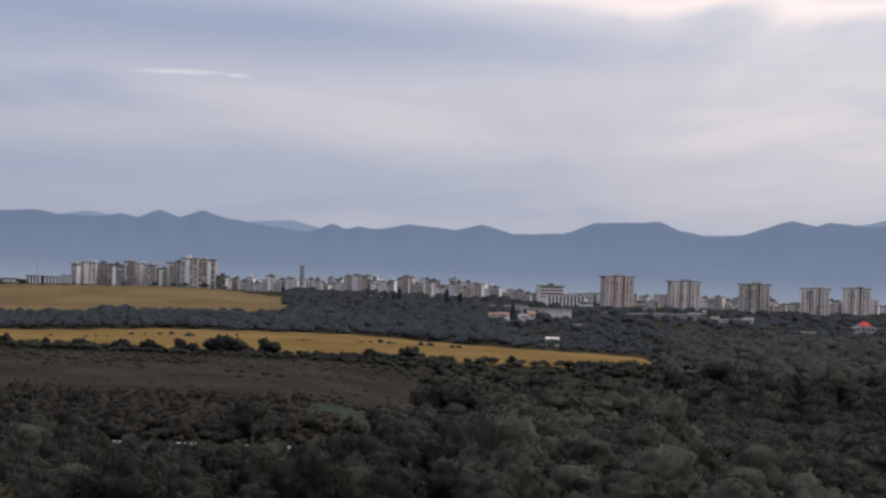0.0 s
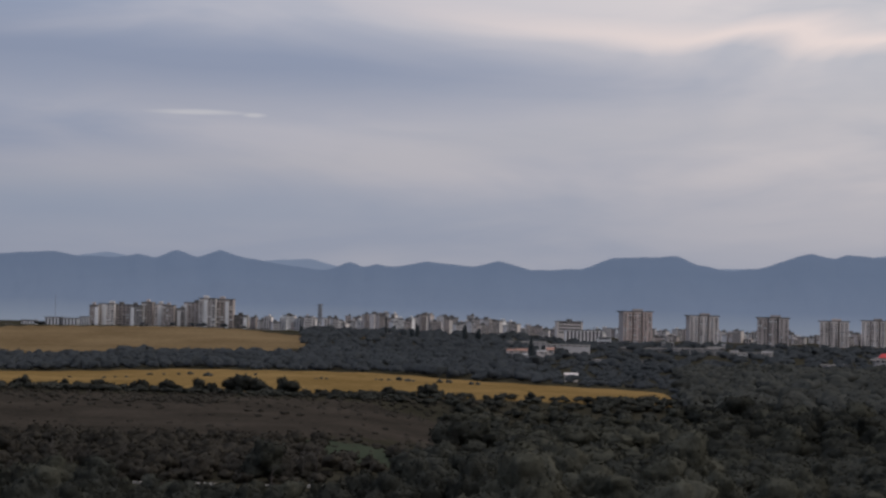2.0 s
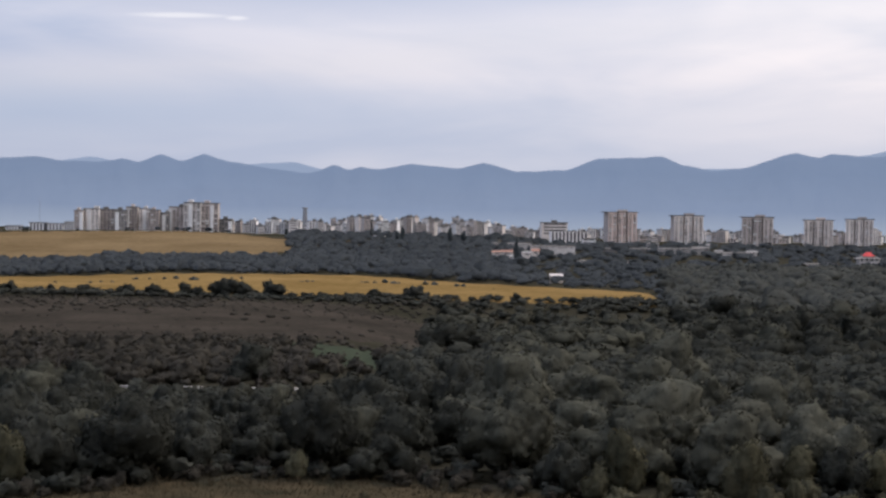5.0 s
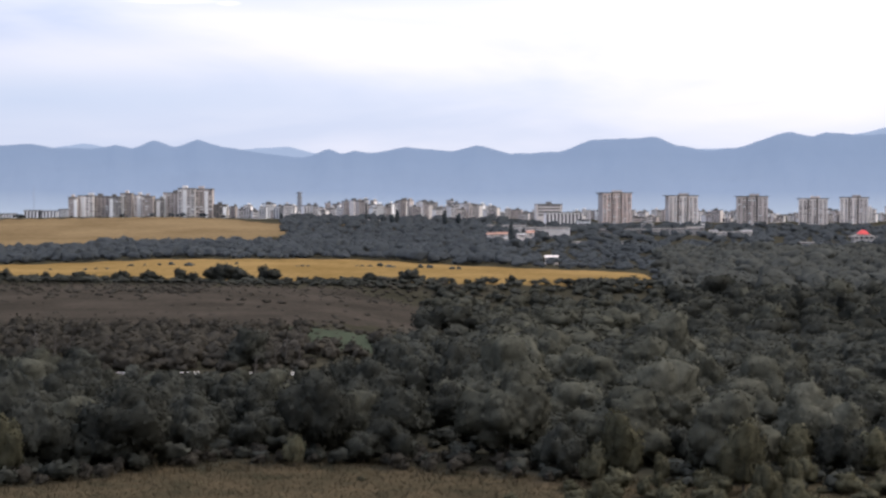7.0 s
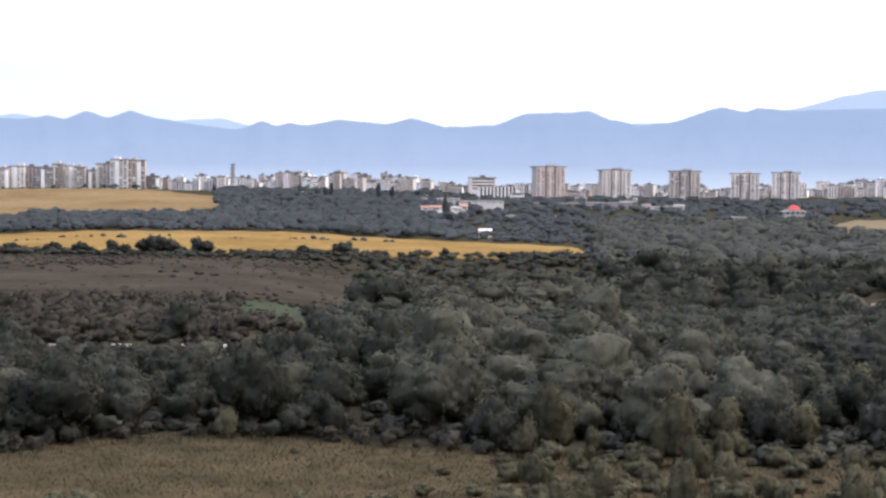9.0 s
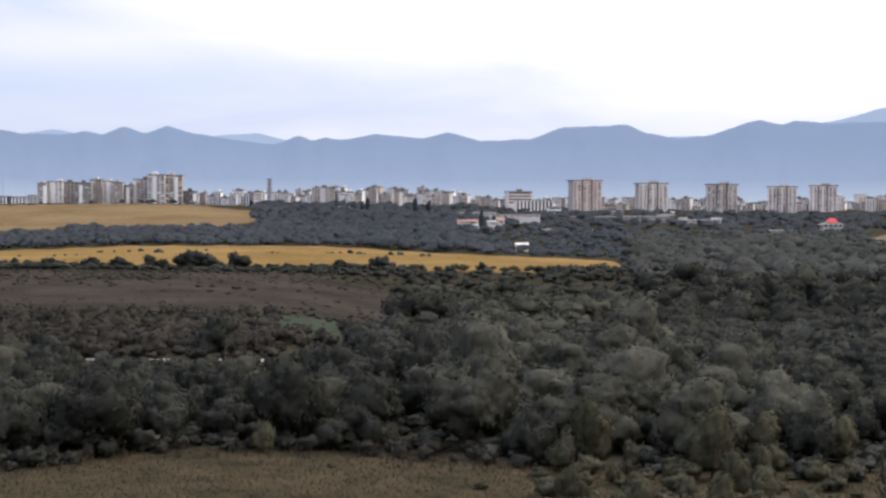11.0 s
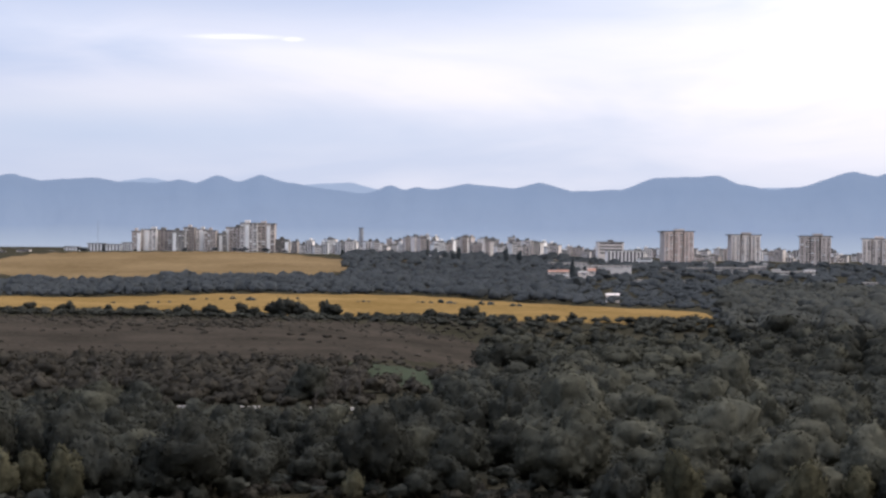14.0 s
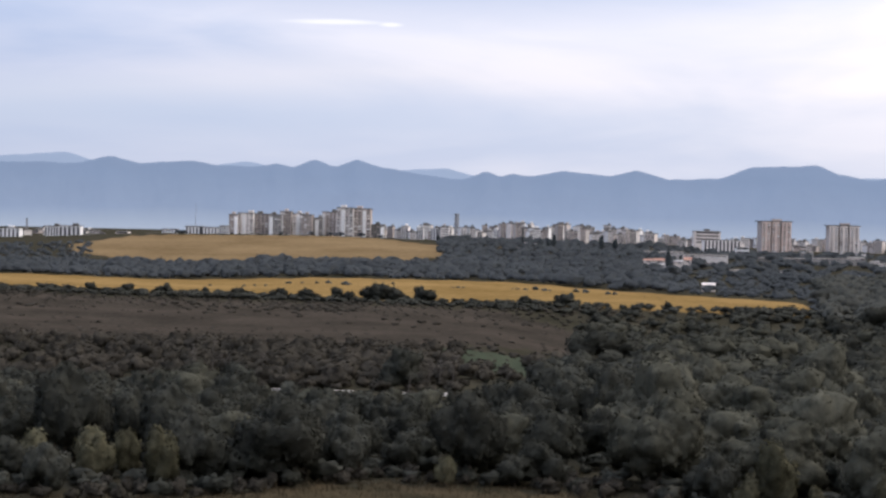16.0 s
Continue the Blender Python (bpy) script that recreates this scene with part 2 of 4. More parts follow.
def land(x, y):
    """The ground's height, vectorised: a valley floor with low swells, and the slope under the viewpoint."""
    x, y = np.asarray(x, float), np.asarray(y, float)
    u = 784 + x / np.maximum(y, 150) * F

    def soft(v, knots):
        i = np.clip(np.searchsorted(knots, v) - 1, 0, len(knots) - 2)
        f = np.clip((v - knots[i]) / (knots[i + 1] - knots[i]), 0, 1)
        return i, f * f * (3 - 2 * f) * 0.6 + f * 0.4
    i, f = soft(u, BEARINGS)
    j, g = soft(y, AWAY)
    z = (LAND[j, i] * (1 - f) + LAND[j, i + 1] * f) * (1 - g) + (LAND[j + 1, i] * (1 - f) + LAND[j + 1, i + 1] * f) * g
    z = z + 0.35 * np.sin(x * 0.031 + 1.0) * np.sin(y * 0.023) * np.clip((y - 120) / 100, 0, 1)
    h = np.clip(1 - np.maximum(np.hypot(x, np.maximum(y, 0)) - 4, 0) / 150, 0, 1)
    return z * (1 - h) + (EYE - 1.6) * h ** 1.35


def mesh_of(name, verts, faces, material, smooth=False, normals=None):
    me = bpy.data.meshes.new(name)
    me.from_pydata(np.asarray(verts).tolist(), [], faces if isinstance(faces, list) else faces.tolist())
    me.materials.append(material)
    if smooth or normals is not None:
        me.shade_smooth()
    me.update()
    if normals is not None:
        me.normals_split_custom_set_from_vertices(np.asarray(normals).tolist())
    return me


def grid_faces(nu, nv):
    a = np.arange((nu - 1) * (nv - 1))
    a = a // (nv - 1) * nv + a % (nv - 1)
    return np.stack([a, a + nv, a + nv + 1, a + 1], 1)


def ground_sheet():
    # finer near the middle of the view, out to the horizon on every side
    ys = np.concatenate([[-6000, -2500, -1000, -400, -200], np.arange(-120, 200, 6), np.arange(200, 700, 10), np.arange(700, 2700, 25), [2800, 3000, 3300, 3700, 4200, 5000, 7000, 9000]])
    us = np.concatenate([[-1.0, -0.75], np.linspace(-0.55, 0.55, 170), [0.75, 1.0]])
    V = []
    for s in us:
        x = s * np.maximum(1200, np.abs(ys) * (1.1 if abs(s) > 0.6 else 1.0)) if abs(s) > 0.6 else s * np.clip(np.abs(ys), 300, 9000)
        V.append(np.stack([x, ys, land(x, ys)], 1))
    ob = new("ground", mesh_of("ground", np.concatenate(V), grid_faces(len(us), len(ys)), M_GROUND, True))
    tagged(ob, "dry olive-brown meadow ground rolling down into a wide valley", "ground", kind="structure")


ground_sheet()


def draped(name, u0, u1, near, far, material, lift, label, category, kind="structure", nu=90, nv=14, wave=0.03):
    """A sheet of crop or soil over the land between two lines: near(u) and far(u) are distances."""
    us, V = np.linspace(u0, u1, nu), []
    for k, u in enumerate(us):
        d0, d1 = near(u), far(u)
        mid = (d1 - d0) * wave
        d = np.linspace(d0 + mid * math.sin(k * 1.7), d1 + mid * math.sin(k * 1.3 + 1), nv)
        x = side(u, d)
        z = land(x, d) + lift
        z[0] -= lift + 0.3
        z[-1] -= lift + 0.3
        V.append(np.stack([x, d, z], 1))
    ob = new(name, mesh_of(name, np.concatenate(V), grid_faces(nu, nv), material, True))
    return tagged(ob, label, category, kind=kind)


def line(*pairs):
    a, b = zip(*pairs)
    return lambda u: float(np.interp(u, a, b))


draped("meadow_ground", -440, 2150, line((-440, 165), (2150, 165)), line((-440, 244), (0, 250), (300, 270), (480, 275), (700, 272), (1000, 264), (1400, 262), (2150, 255)), M_MEADOW, 0.1, "dry tan meadow at the foot of the slope", "meadow", nu=120, nv=20)
draped("grain_field", -420, 1158, line((-420, 850), (300, 850), (800, 840), (1158, 835)), line((-420, 1010), (0, 1060), (300, 1120), (650, 1120), (800, 1060), (1000, 1015), (1100, 990), (1150, 955), (1158, 900)), M_STRAW, 0.8, "ripe golden grain field beyond the hedge", "field")
draped("stubble_field", -170, 505, line((-170, 1600), (0, 1400), (300, 1440), (505, 1620)), line((-170, 1720), (-60, 1850), (40, 1900), (400, 1900), (505, 1800)), M_STRAW_PALE, 0.6, "pale golden stubble field on the low hill", "field")
draped("stubble_field", 545, 665, line((545, 1800), (665, 1800)), line((545, 1880), (665, 1850)), M_STRAW_PALE, 0.6, "thin pale strip of stubble below the town", "field", nu=20)
draped("meadow_field", 1570, 2050, line((1570, 1230), (2050, 1150)), line((1570, 1330), (1640, 1500), (2050, 1500)), M_FALLOW, 0.6, "pale tan fallow field behind dark trees", "field", nu=40)
draped("heath", -420, 860, line((-420, 520), (0, 520), (500, 560), (860, 640)), line((-420, 815), (600, 815), (860, 720)), M_HEATH, 0.3, "brown heath with low shrubs in the valley", "heath")
draped("meadow", 505, 690, line((505, 470), (690, 480)), line((505, 560), (690, 560)), M_GREEN, 0.3, "small green meadow between trees", "meadow", nu=20)
draped("dirt_track", 1640, 1960, line((1640, 628), (1960, 612)), line((1640, 634), (1700, 655), (1960, 660)), M_DIRT, 0.25, "bare pinkish soil track among bushes", "track", nu=30)

# ---- mountains ----


def ridge(name, crest, d_foot, d_crest, material, label, rough, seed):
    """A mountain range: its crest line by bearing and drop, with spurs running down to the plain."""
    cu, cv = np.array(crest, float).T
    us = np.linspace(cu[0], cu[-1], 620)
    V, nv = [], 26
    for u in us:
        i = min(np.searchsorted(cu, u, side="right") - 1, len(cu) - 2)
        f = (u - cu[i]) / (cu[i + 1] - cu[i])
        f = 0.5 * f + 0.5 * f * f * (3 - 2 * f)
        v = cv[i] * (1 - f) + cv[i + 1] * f
        v += rough * noise.fractal(Vector((u * 0.02, seed, 0)), 0.7, 2.2, 5)
        top = spot(u, v, d_crest)
        for k in range(nv):
            s = k / (nv - 1)
            d = d_foot + (d_crest - d_foot) * s
            h = top.z * s ** 1.15 * (1 + 0.35 * (1 - s) * noise.fractal(Vector((u * 0.012, s * 2.0, seed)), 0.8, 2.1, 4))
            V.append((side(u, d), d, h - 4 * (1 - s)))
        V.append((side(u, d_crest + 60), d_crest + 60, -20))
    ob = new(name, mesh_of(name, V, grid_faces(len(us), nv + 1), material, True))
    tagged(ob, label, "mountains", kind="structure")


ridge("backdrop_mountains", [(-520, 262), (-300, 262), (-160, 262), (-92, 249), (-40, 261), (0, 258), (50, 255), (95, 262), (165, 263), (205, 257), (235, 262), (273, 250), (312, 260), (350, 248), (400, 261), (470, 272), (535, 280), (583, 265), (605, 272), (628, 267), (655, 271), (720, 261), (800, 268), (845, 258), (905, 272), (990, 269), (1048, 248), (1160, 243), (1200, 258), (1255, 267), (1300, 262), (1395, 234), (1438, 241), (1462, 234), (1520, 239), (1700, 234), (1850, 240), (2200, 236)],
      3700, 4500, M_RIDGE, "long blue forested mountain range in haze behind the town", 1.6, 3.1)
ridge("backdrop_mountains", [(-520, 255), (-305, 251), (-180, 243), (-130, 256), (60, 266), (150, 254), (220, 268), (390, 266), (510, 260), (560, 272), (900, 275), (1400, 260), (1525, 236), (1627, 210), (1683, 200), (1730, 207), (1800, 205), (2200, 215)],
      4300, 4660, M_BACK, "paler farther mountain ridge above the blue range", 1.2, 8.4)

# ---- trees ----
rng = np.random.default_rng(7)


def part(name, me, parent, label=""):
    ob = new(name, me)
    ob.parent = parent
    if label:
        ob["label"] = label
    return ob


def thing(name, label, category, group=""):
    return tagged(new(name), label, category, group)


def ico(level):
    bm = bmesh.new()
    bmesh.ops.create_icosphere(bm, subdivisions=level, radius=1.0)
    v = np.array([p.co[:] for p in bm.verts])
    f = np.array([[q.index for q in t.verts] for t in bm.faces])
    bm.free()
    return v, f


BALL = {k: ico(k) for k in (1, 2, 3, 4, 5)}


def cards(centres, normals, size, r):
    """Small bent leaf sprays: two triangles each, turned about the outward normal by chance."""
    n = len(centres)
    nrm = normals + r.normal(0, 0.36, (n, 3))
    nrm /= np.linalg.norm(nrm, axis=1, keepdims=True) + 1e-9
    up = r.normal(0, 1, (n, 3))
    a = np.cross(nrm, up)
    a /= np.linalg.norm(a, axis=1, keepdims=True) + 1e-9
    b = np.cross(nrm, a)
    s = (size * r.uniform(0.6, 1.3, n))[:, None]
    q = r.uniform(0.7, 1.2, (n, 4, 1))
    V = np.stack([centres - a * s * q[:, 0], centres - b * s * 0.7 * q[:, 1] - nrm * s * 0.25, centres + a * s * q[:, 2], centres + b * s * 0.7 * q[:, 3] - nrm * s * 0.25], 1)
    i = np.arange(n)[:, None] * 4
    return V.reshape(-1, 3), np.concatenate([i + [0, 1, 2], i + [0, 2, 3]])


def swollen(level, r, big=11, small=22):
    """A billowing crown about the origin, one across: the outer skin of many overlapping domes, larger ones carrying smaller. Places, faces, normals."""
    d, f = BALL[level]
    t = np.full(len(d), 0.44)
    for count, r0, r1 in ((big, 0.26, 0.38), (small, 0.14, 0.25), (small * 4, 0.06, 0.12)):
        c = r.normal(0, 1, (count, 3))
        c[:, 2] = c[:, 2] * 0.8 + 0.3
        c /= np.linalg.norm(c, axis=1, keepdims=True)
        rad = r.uniform(r0, r1, count)
        # each dome sits on the skin that the larger ones have made
        seat = t[np.argmax(c @ d.T, axis=1)] if count > big else r.uniform(0.45, 0.68, count)
        c *= (seat - 0.3 * rad * (count > big))[:, None]
        along = d @ c.T
        disc = along ** 2 - (c ** 2).sum(1) + rad ** 2
        t = np.maximum(t, np.where(disc > 0, along + np.sqrt(np.maximum(disc, 0)), 0).max(1))
    t = np.minimum(t, 1.0) * r.uniform(0.97, 1.03, len(d))
    v = d * t[:, None]
    fn = np.cross(v[f[:, 1]] - v[f[:, 0]], v[f[:, 2]] - v[f[:, 0]])
    n = np.zeros_like(v)
    for k in range(3):
        np.add.at(n, f[:, k], fn)
    return v, f, n / (np.linalg.norm(n, axis=1, keepdims=True) + 1e-12)


def crown_shape(h, w, level, sprays, size, r, middle=0.43, big=11, small=22, hull=0.92, inside=0, lift=0.0):
    """A crown h high and w wide that comes down to the ground: leaf sprays all over a billowing skin of dense twigs. Places, faces, normals."""
    v, f, n = swollen(level, r, big, small)
    grow = np.array([w / 2, w / 2, h * (1 - middle)])

    def place(q):
        q = q * grow
        q[:, 2] = np.where(q[:, 2] < 0, q[:, 2] * middle / (1 - middle), q[:, 2]) + h * middle
        return q
    n = n / grow
    n /= np.linalg.norm(n, axis=1, keepdims=True) + 1e-12
    n = n + [0, 0, lift]
    n /= np.linalg.norm(n, axis=1, keepdims=True) + 1e-12
    skin = place(v)
    # the inside keeps every vertex of a coarser ball
    hv, hf = BALL[inside or level - 1]
    near = np.argmax(hv @ BALL[level][0].T, axis=1)
    core, cn0 = place(v[near] * hull), n[near]
    pick = r.integers(0, len(v), sprays)
    pick = pick[(skin[pick, 2] > 0.12 * h)]
    m = len(pick)
    p = place(v[pick] * r.uniform(0.93, 1.02, (m, 1))) + r.normal(0, 0.25, (m, 3)) * size
    cv, cf = cards(p, n[pick], size, r)
    cn = np.repeat(n[pick] + r.normal(0, 0.11, (m, 3)), 4, axis=0)
    N = np.concatenate([cn0, cn / np.linalg.norm(cn, axis=1, keepdims=True)])
    return np.concatenate([core, cv]), np.concatenate([hf, cf + len(core)]), N


def stem(V, F, p, q, r0, r1, n=6):
    p, q = Vector(p), Vector(q)
    turn = (q - p).to_track_quat("Z", "Y")
    b = len(V)
    for c, rad in ((p, r0), (q, r1)):
        for k in range(n):
            V.append(c + turn @ Vector((rad * math.cos(k * 2 * math.pi / n), rad * math.sin(k * 2 * math.pi / n), 0)))
    F += [[b + k, b + (k + 1) % n, b + n + (k + 1) % n, b + n + k] for k in range(n)]
    F.append([b + n + k for k in range(n)])


def tree_model(name, label, category, h, w, level, sprays, size, leaf, seed, middle=0.43):
    r = np.random.default_rng(seed)
    ob = thing(name, label, category, "trees of the river wood")
    V, F = [], []
    t = 0.03 * h
    bend = Vector((r.uniform(-0.3, 0.3), r.uniform(-0.3, 0.3), 0.25 * h))
    stem(V, F, (0, 0, -0.4), bend, t, t * 0.7)
    stem(V, F, bend, (0, 0, h * 0.8), t * 0.7, t * 0.2)
    for k in range(6):
        a = k * 1.05 + r.uniform(-0.3, 0.3)
        stem(V, F, bend, (math.cos(a) * w * 0.28, math.sin(a) * w * 0.28, h * r.uniform(0.4, 0.6)), t * 0.4, t * 0.1, 5)
    part("trunk", mesh_of("trunk", [v[:] for v in V], F, M_BARK), ob)
    v, f, n = crown_shape(h, w, level, sprays, size, r, middle, inside=4 if leaf is M_WILLOW else 3)
    part("crown", mesh_of("crown", v, f, leaf, normals=n), ob)
    return ob


MODELS = [
    tree_model("willow_tree", "broad grey-green willow tree with a billowing crown", "tree", 11.5, 15.0, 5, 1600, 0.30, M_WILLOW, 1),
    tree_model("willow_tree", "silvery willow tree with several rounded crown domes", "tree", 10.0, 13.5, 5, 1500, 0.29, M_WILLOW, 2),
    tree_model("broadleaf_tree", "dark green rounded broadleaf tree in the valley wood", "tree", 11.5, 11.5, 5, 1600, 0.37, M_LEAF, 3),
    tree_model("broadleaf_tree", "dark green dense broadleaf tree with uneven crown", "tree", 9.5, 11.0, 5, 1500, 0.36, M_LEAF, 4),
    tree_model("poplar_tree", "tall narrow dark green poplar tree", "tree", 13.0, 8.0, 5, 1300, 0.34, M_LEAF, 5),
    tree_model("young_tree", "small olive-green conical young tree in dry grass", "tree", 5.2, 4.6, 4, 900, 0.22, M_OLIVE, 6, 0.30),
    tree_model("bush", "low olive-green rounded bush in dry grass", "bush", 3.0, 4.6, 4, 600, 0.22, M_OLIVE, 8),
]
_first = set()


def plant(k, x, y, s, turn):
    m = Matrix.Translation((x, y, float(land(x, y)) - (0.7 * s if k < 5 else 0.1))) @ Matrix.Rotation(turn, 4, "Z") @ Matrix.Diagonal((s, s, s * (0.88 + 0.4 * ((x * 7.3) % 1)), 1))
    if k in _first:
        ob = MODELS[k].copy()
        scene.collection.objects.link(ob)
        for c in MODELS[k].children:
            d = c.copy()
            scene.collection.objects.link(d)
            d.parent = ob
    else:
        _first.add(k)
        ob = MODELS[k]
    ob.matrix_basis = m
    return ob


def scatter(u0, u1, d0, d1, gap, keep=None, seed=0):
    """Places over a stretch of the land, evenly but by chance; keep(u, d) thins them."""
    r = np.random.default_rng(seed)
    out, d = [], d0
    while d < d1:
        w = side(u1, d) - side(u0, d)
        for k in range(max(1, int(w / gap))):
            dd = d + r.uniform(0, gap)
            u = u0 + (u1 - u0) * (k + r.uniform(0, 1)) / max(1, int(w / gap))
            if dd < d1 and (keep is None or r.uniform() < keep(u, dd)):
                out.append((u, dd))
        d += gap
    return out


EDGE = line((-420, 240), (0, 246), (60, 248), (300, 266), (480, 271), (700, 268), (1000, 258), (1150, 256), (1400, 248), (2100, 238))
BACK = line((-420, 400), (300, 405), (480, 420), (640, 450), (760, 500), (2100, 500))


def reach(u, d):
    """How high a tree may stand: a dip in the wood leaves the pale wall behind it open."""
    return max(1.6, EYE - 0.0915 * d) if 190 < u < 590 and 300 < d < 405 else 99.0


HEIGHTS = (11.5, 10.0, 11.5, 9.5, 13.0, 5.2, 3.0)
# the trees that lead the eye: bearing and drop of their tops
SILVER = [(1193, 568), (1268, 565), (1152, 592), (1237, 625), (1308, 636), (1383, 620), (1338, 645), (1448, 680), (1178, 626), (968, 592), (918, 606), (1008, 600), (1048, 612), (948, 570), (883, 616), (838, 638), (1028, 656), (1088, 672), (1128, 666), (898, 668), (1300, 690)]
GREEN = [(657, 618), (617, 634), (728, 628), (778, 606), (808, 622), (-40, 672), (20, 655), (137, 668), (227, 672), (187, 690), (-170, 645), (-250, 612), (-215, 628), (700, 660), (560, 690)]
YOUNG = [(1098, 752), (1258, 762), (1318, 766), (1408, 746), (1548, 756), (1648, 708), (1458, 722), (-120, 742), (-230, 738), (-60, 745), (5, 752)]
leaders = []
for group, h, size in ((SILVER, (0, 1), 1.18), (GREEN, (2, 3), 1.1), (YOUNG, (5, 5), 1.45)):
    for i, (u, v) in enumerate(group):
        k = h[i % 2]
        s = size * rng.uniform(0.88, 1.12) * (1.06 if k in (2, 3) and u < 300 else 1.0)
        d = 350.0
        for _ in range(12):
            d = (EYE - float(land(side(u, d), d)) - 0.97 * s * HEIGHTS[k]) / ((v - 345) / F)
        d = max(d, EDGE(u) + 5) if k < 5 else d
        leaders.append((u, d, k))
        plant(k, side(u, d), d, s, rng.uniform(0, 6.28))

near_places = sorted(scatter(-420, 2100, 235, 505, 9.2, lambda u, d: 1.0 if EDGE(u) + 3 < d < BACK(u) else 0.0, 3), key=lambda p: p[1])
for u, d in near_places[:290]:
    r = rng.uniform()
    if u > 800:
        k = 0 if r < 0.05 else 1 if r < 0.12 else 2 if r < 0.58 else 3
    else:
        k = 2 if r < 0.42 else 3 if r < 0.78 else 4 if r < 0.86 else 0 if r < 0.94 else 1
    s = rng.uniform(0.58, 0.84) + (0.14 if u < 300 else 0.0) + 0.25 * noise.noise(Vector((side(u, d) * 0.03, d * 0.03, 0)))
    if d < EDGE(u) + 11 and u > 250:
        k, s = (5, rng.uniform(0.8, 1.3)) if r < (0.5 if u > 1000 else 0.15) else (3 if r < 0.7 else 2, rng.uniform(0.5, 0.8))
    s = min(s, reach(u, d) / HEIGHTS[k])
    if all(math.hypot(side(u, d) - side(a, b), d - b) > 6.5 for a, b, c in leaders):
        plant(k, side(u, d), d, s, rng.uniform(0, 6.28))

# bushes and young trees in the grass
for u, d in scatter(1020, 2100, 203, 268, 5.2, lambda u, d: 0.85 if d < EDGE(u) + 6 else 0.0, 5):
    plant(5 if rng.uniform() < 0.4 else 6, side(u, d), d, rng.uniform(0.4, 1.1), rng.uniform(0, 6.28))
for u, d, s, k in ((521, 268, 0.85, 5), (650, 214, 0.45, 5), (780, 211, 0.95, 6), (835, 212, 0.7, 6), (20, 213, 0.9, 6), (905, 240, 0.5, 6), (960, 225, 0.6, 6), (1010, 250, 0.6, 6), (60, 210, 0.8, 6), (215, 212, 0.7, 6), (260, 211, 0.9, 6), (290, 213, 0.6, 6), (815, 210, 0.8, 6), (870, 224, 0.6, 6), (640, 255, 0.35, 6), (-80, 215, 0.8, 6)):
    plant(k, side(u, d), d, s, u)


def wood(name, places, h, spread, leaf, label, level=3, sprays=30, card=0.05, lift=0.0):
    """A far wood as one mass of crowns. places: (u, d), or (u, d, height), each; h: mean height; spread: crown width to height."""
    r = np.random.default_rng(int(h * 100) + len(places))
    kinds = [crown_shape(1.0, 1.0, level, sprays, card, r, 0.40, 10, 16, lift=lift, inside=max(2, level - 2)) for _ in range(14)]
    Vs, Fs, Ns, base = [], [], [], 0
    for u, d, *own in places:
        hh = own[0] if own else h * (r.uniform(0.55, 1.1) + 0.75 * max(0.0, noise.noise(Vector((side(u, d) * 0.022, d * 0.016, h)))))
        w = hh * spread * r.uniform(0.85, 1.3)
        x = side(u, d)
        v, f, n = kinds[r.integers(len(kinds))]
        a = r.uniform(0, 6.28)
        turn = np.array([[math.cos(a), math.sin(a), 0], [-math.sin(a), math.cos(a), 0], [0, 0, 1]])
        n = (n / [w, w, hh]) @ turn
        Vs.append((v * [w, w, hh]) @ turn + [x, d, float(land(x, d)) - 0.2])
        Fs.append(f + base)
        Ns.append(n / np.linalg.norm(n, axis=1, keepdims=True))
        base += len(v)
    ob = new(name, mesh_of(name, np.concatenate(Vs), np.concatenate(Fs), leaf, normals=np.concatenate(Ns)))
    return tagged(ob, label, "trees", kind="stuff")


wood("valley_wood", [(u, d) for u, d in near_places[290:] if u > 770 or (d > 408 and not 500 < u < 700)], 9.0, 1.4, M_LEAF, "dark green trees of the valley wood", 5, 420, 0.045)
wood("undergrowth", scatter(-420, 1050, 243, 292, 3.8, lambda u, d: 1.0 if EDGE(u) - 1 < d < EDGE(u) + 12 else 0.0, 25), 2.6, 1.2, M_SCRUB, "dark brambles and saplings along the meadow edge", 4, 130, 0.10)
wood("undergrowth", scatter(-420, 2100, 245, 420, 6.0, lambda u, d: 1.0 if EDGE(u) + 1 < d < BACK(u) + 10 and not (190 < u < 590 and d > 392) else 0.0, 24), 3.2, 1.5, M_LEAF, "dense dark undergrowth between trees", 4, 70, 0.11)
wood("undergrowth", scatter(190, 700, 374, 404, 4.0, None, 26), 1.2, 2.2, M_SCRUB, "low brown scrub before the pale wall", 4, 60, 0.11)
wood("undergrowth", scatter(190, 560, 408, 440, 4.5, None, 27), 2.8, 1.3, M_SCRUB, "low brown scrub behind the pale wall", 4, 90, 0.10)
HEATH = line((-420, 520), (0, 520), (500, 560), (860, 640))
FIELD_END = line((800, 1070), (1000, 1025), (1100, 1000), (1150, 965), (1160, 900), (1200, 850))
# woods behind the nearest trees, up to the hedge and the golden field
wood("valley_wood", scatter(720, 1180, 500, 640, 10.0, lambda u, d: 0.75 if u > 760 + (d - 500) * 0.35 else 0.2, 11), 8.5, 1.3, M_LEAF, "dense dark green valley wood below the golden field", 4, 190, 0.06)
wood("valley_wood", scatter(780, 1180, 500, 640, 17.0, lambda u, d: 1.0 if u > 790 + (d - 500) * 0.35 else 0.0, 41), 9.5, 1.4, M_WILLOW, "rounded grey-green willows below the golden field", 4, 190, 0.06)
wood("valley_wood", scatter(740, 1180, 640, 812, 9.5, lambda u, d: 0.8 if u > 780 else 0.4, 10), 5.0, 1.5, M_LEAF, "lower dark trees below the golden field", 4, 110, 0.07)
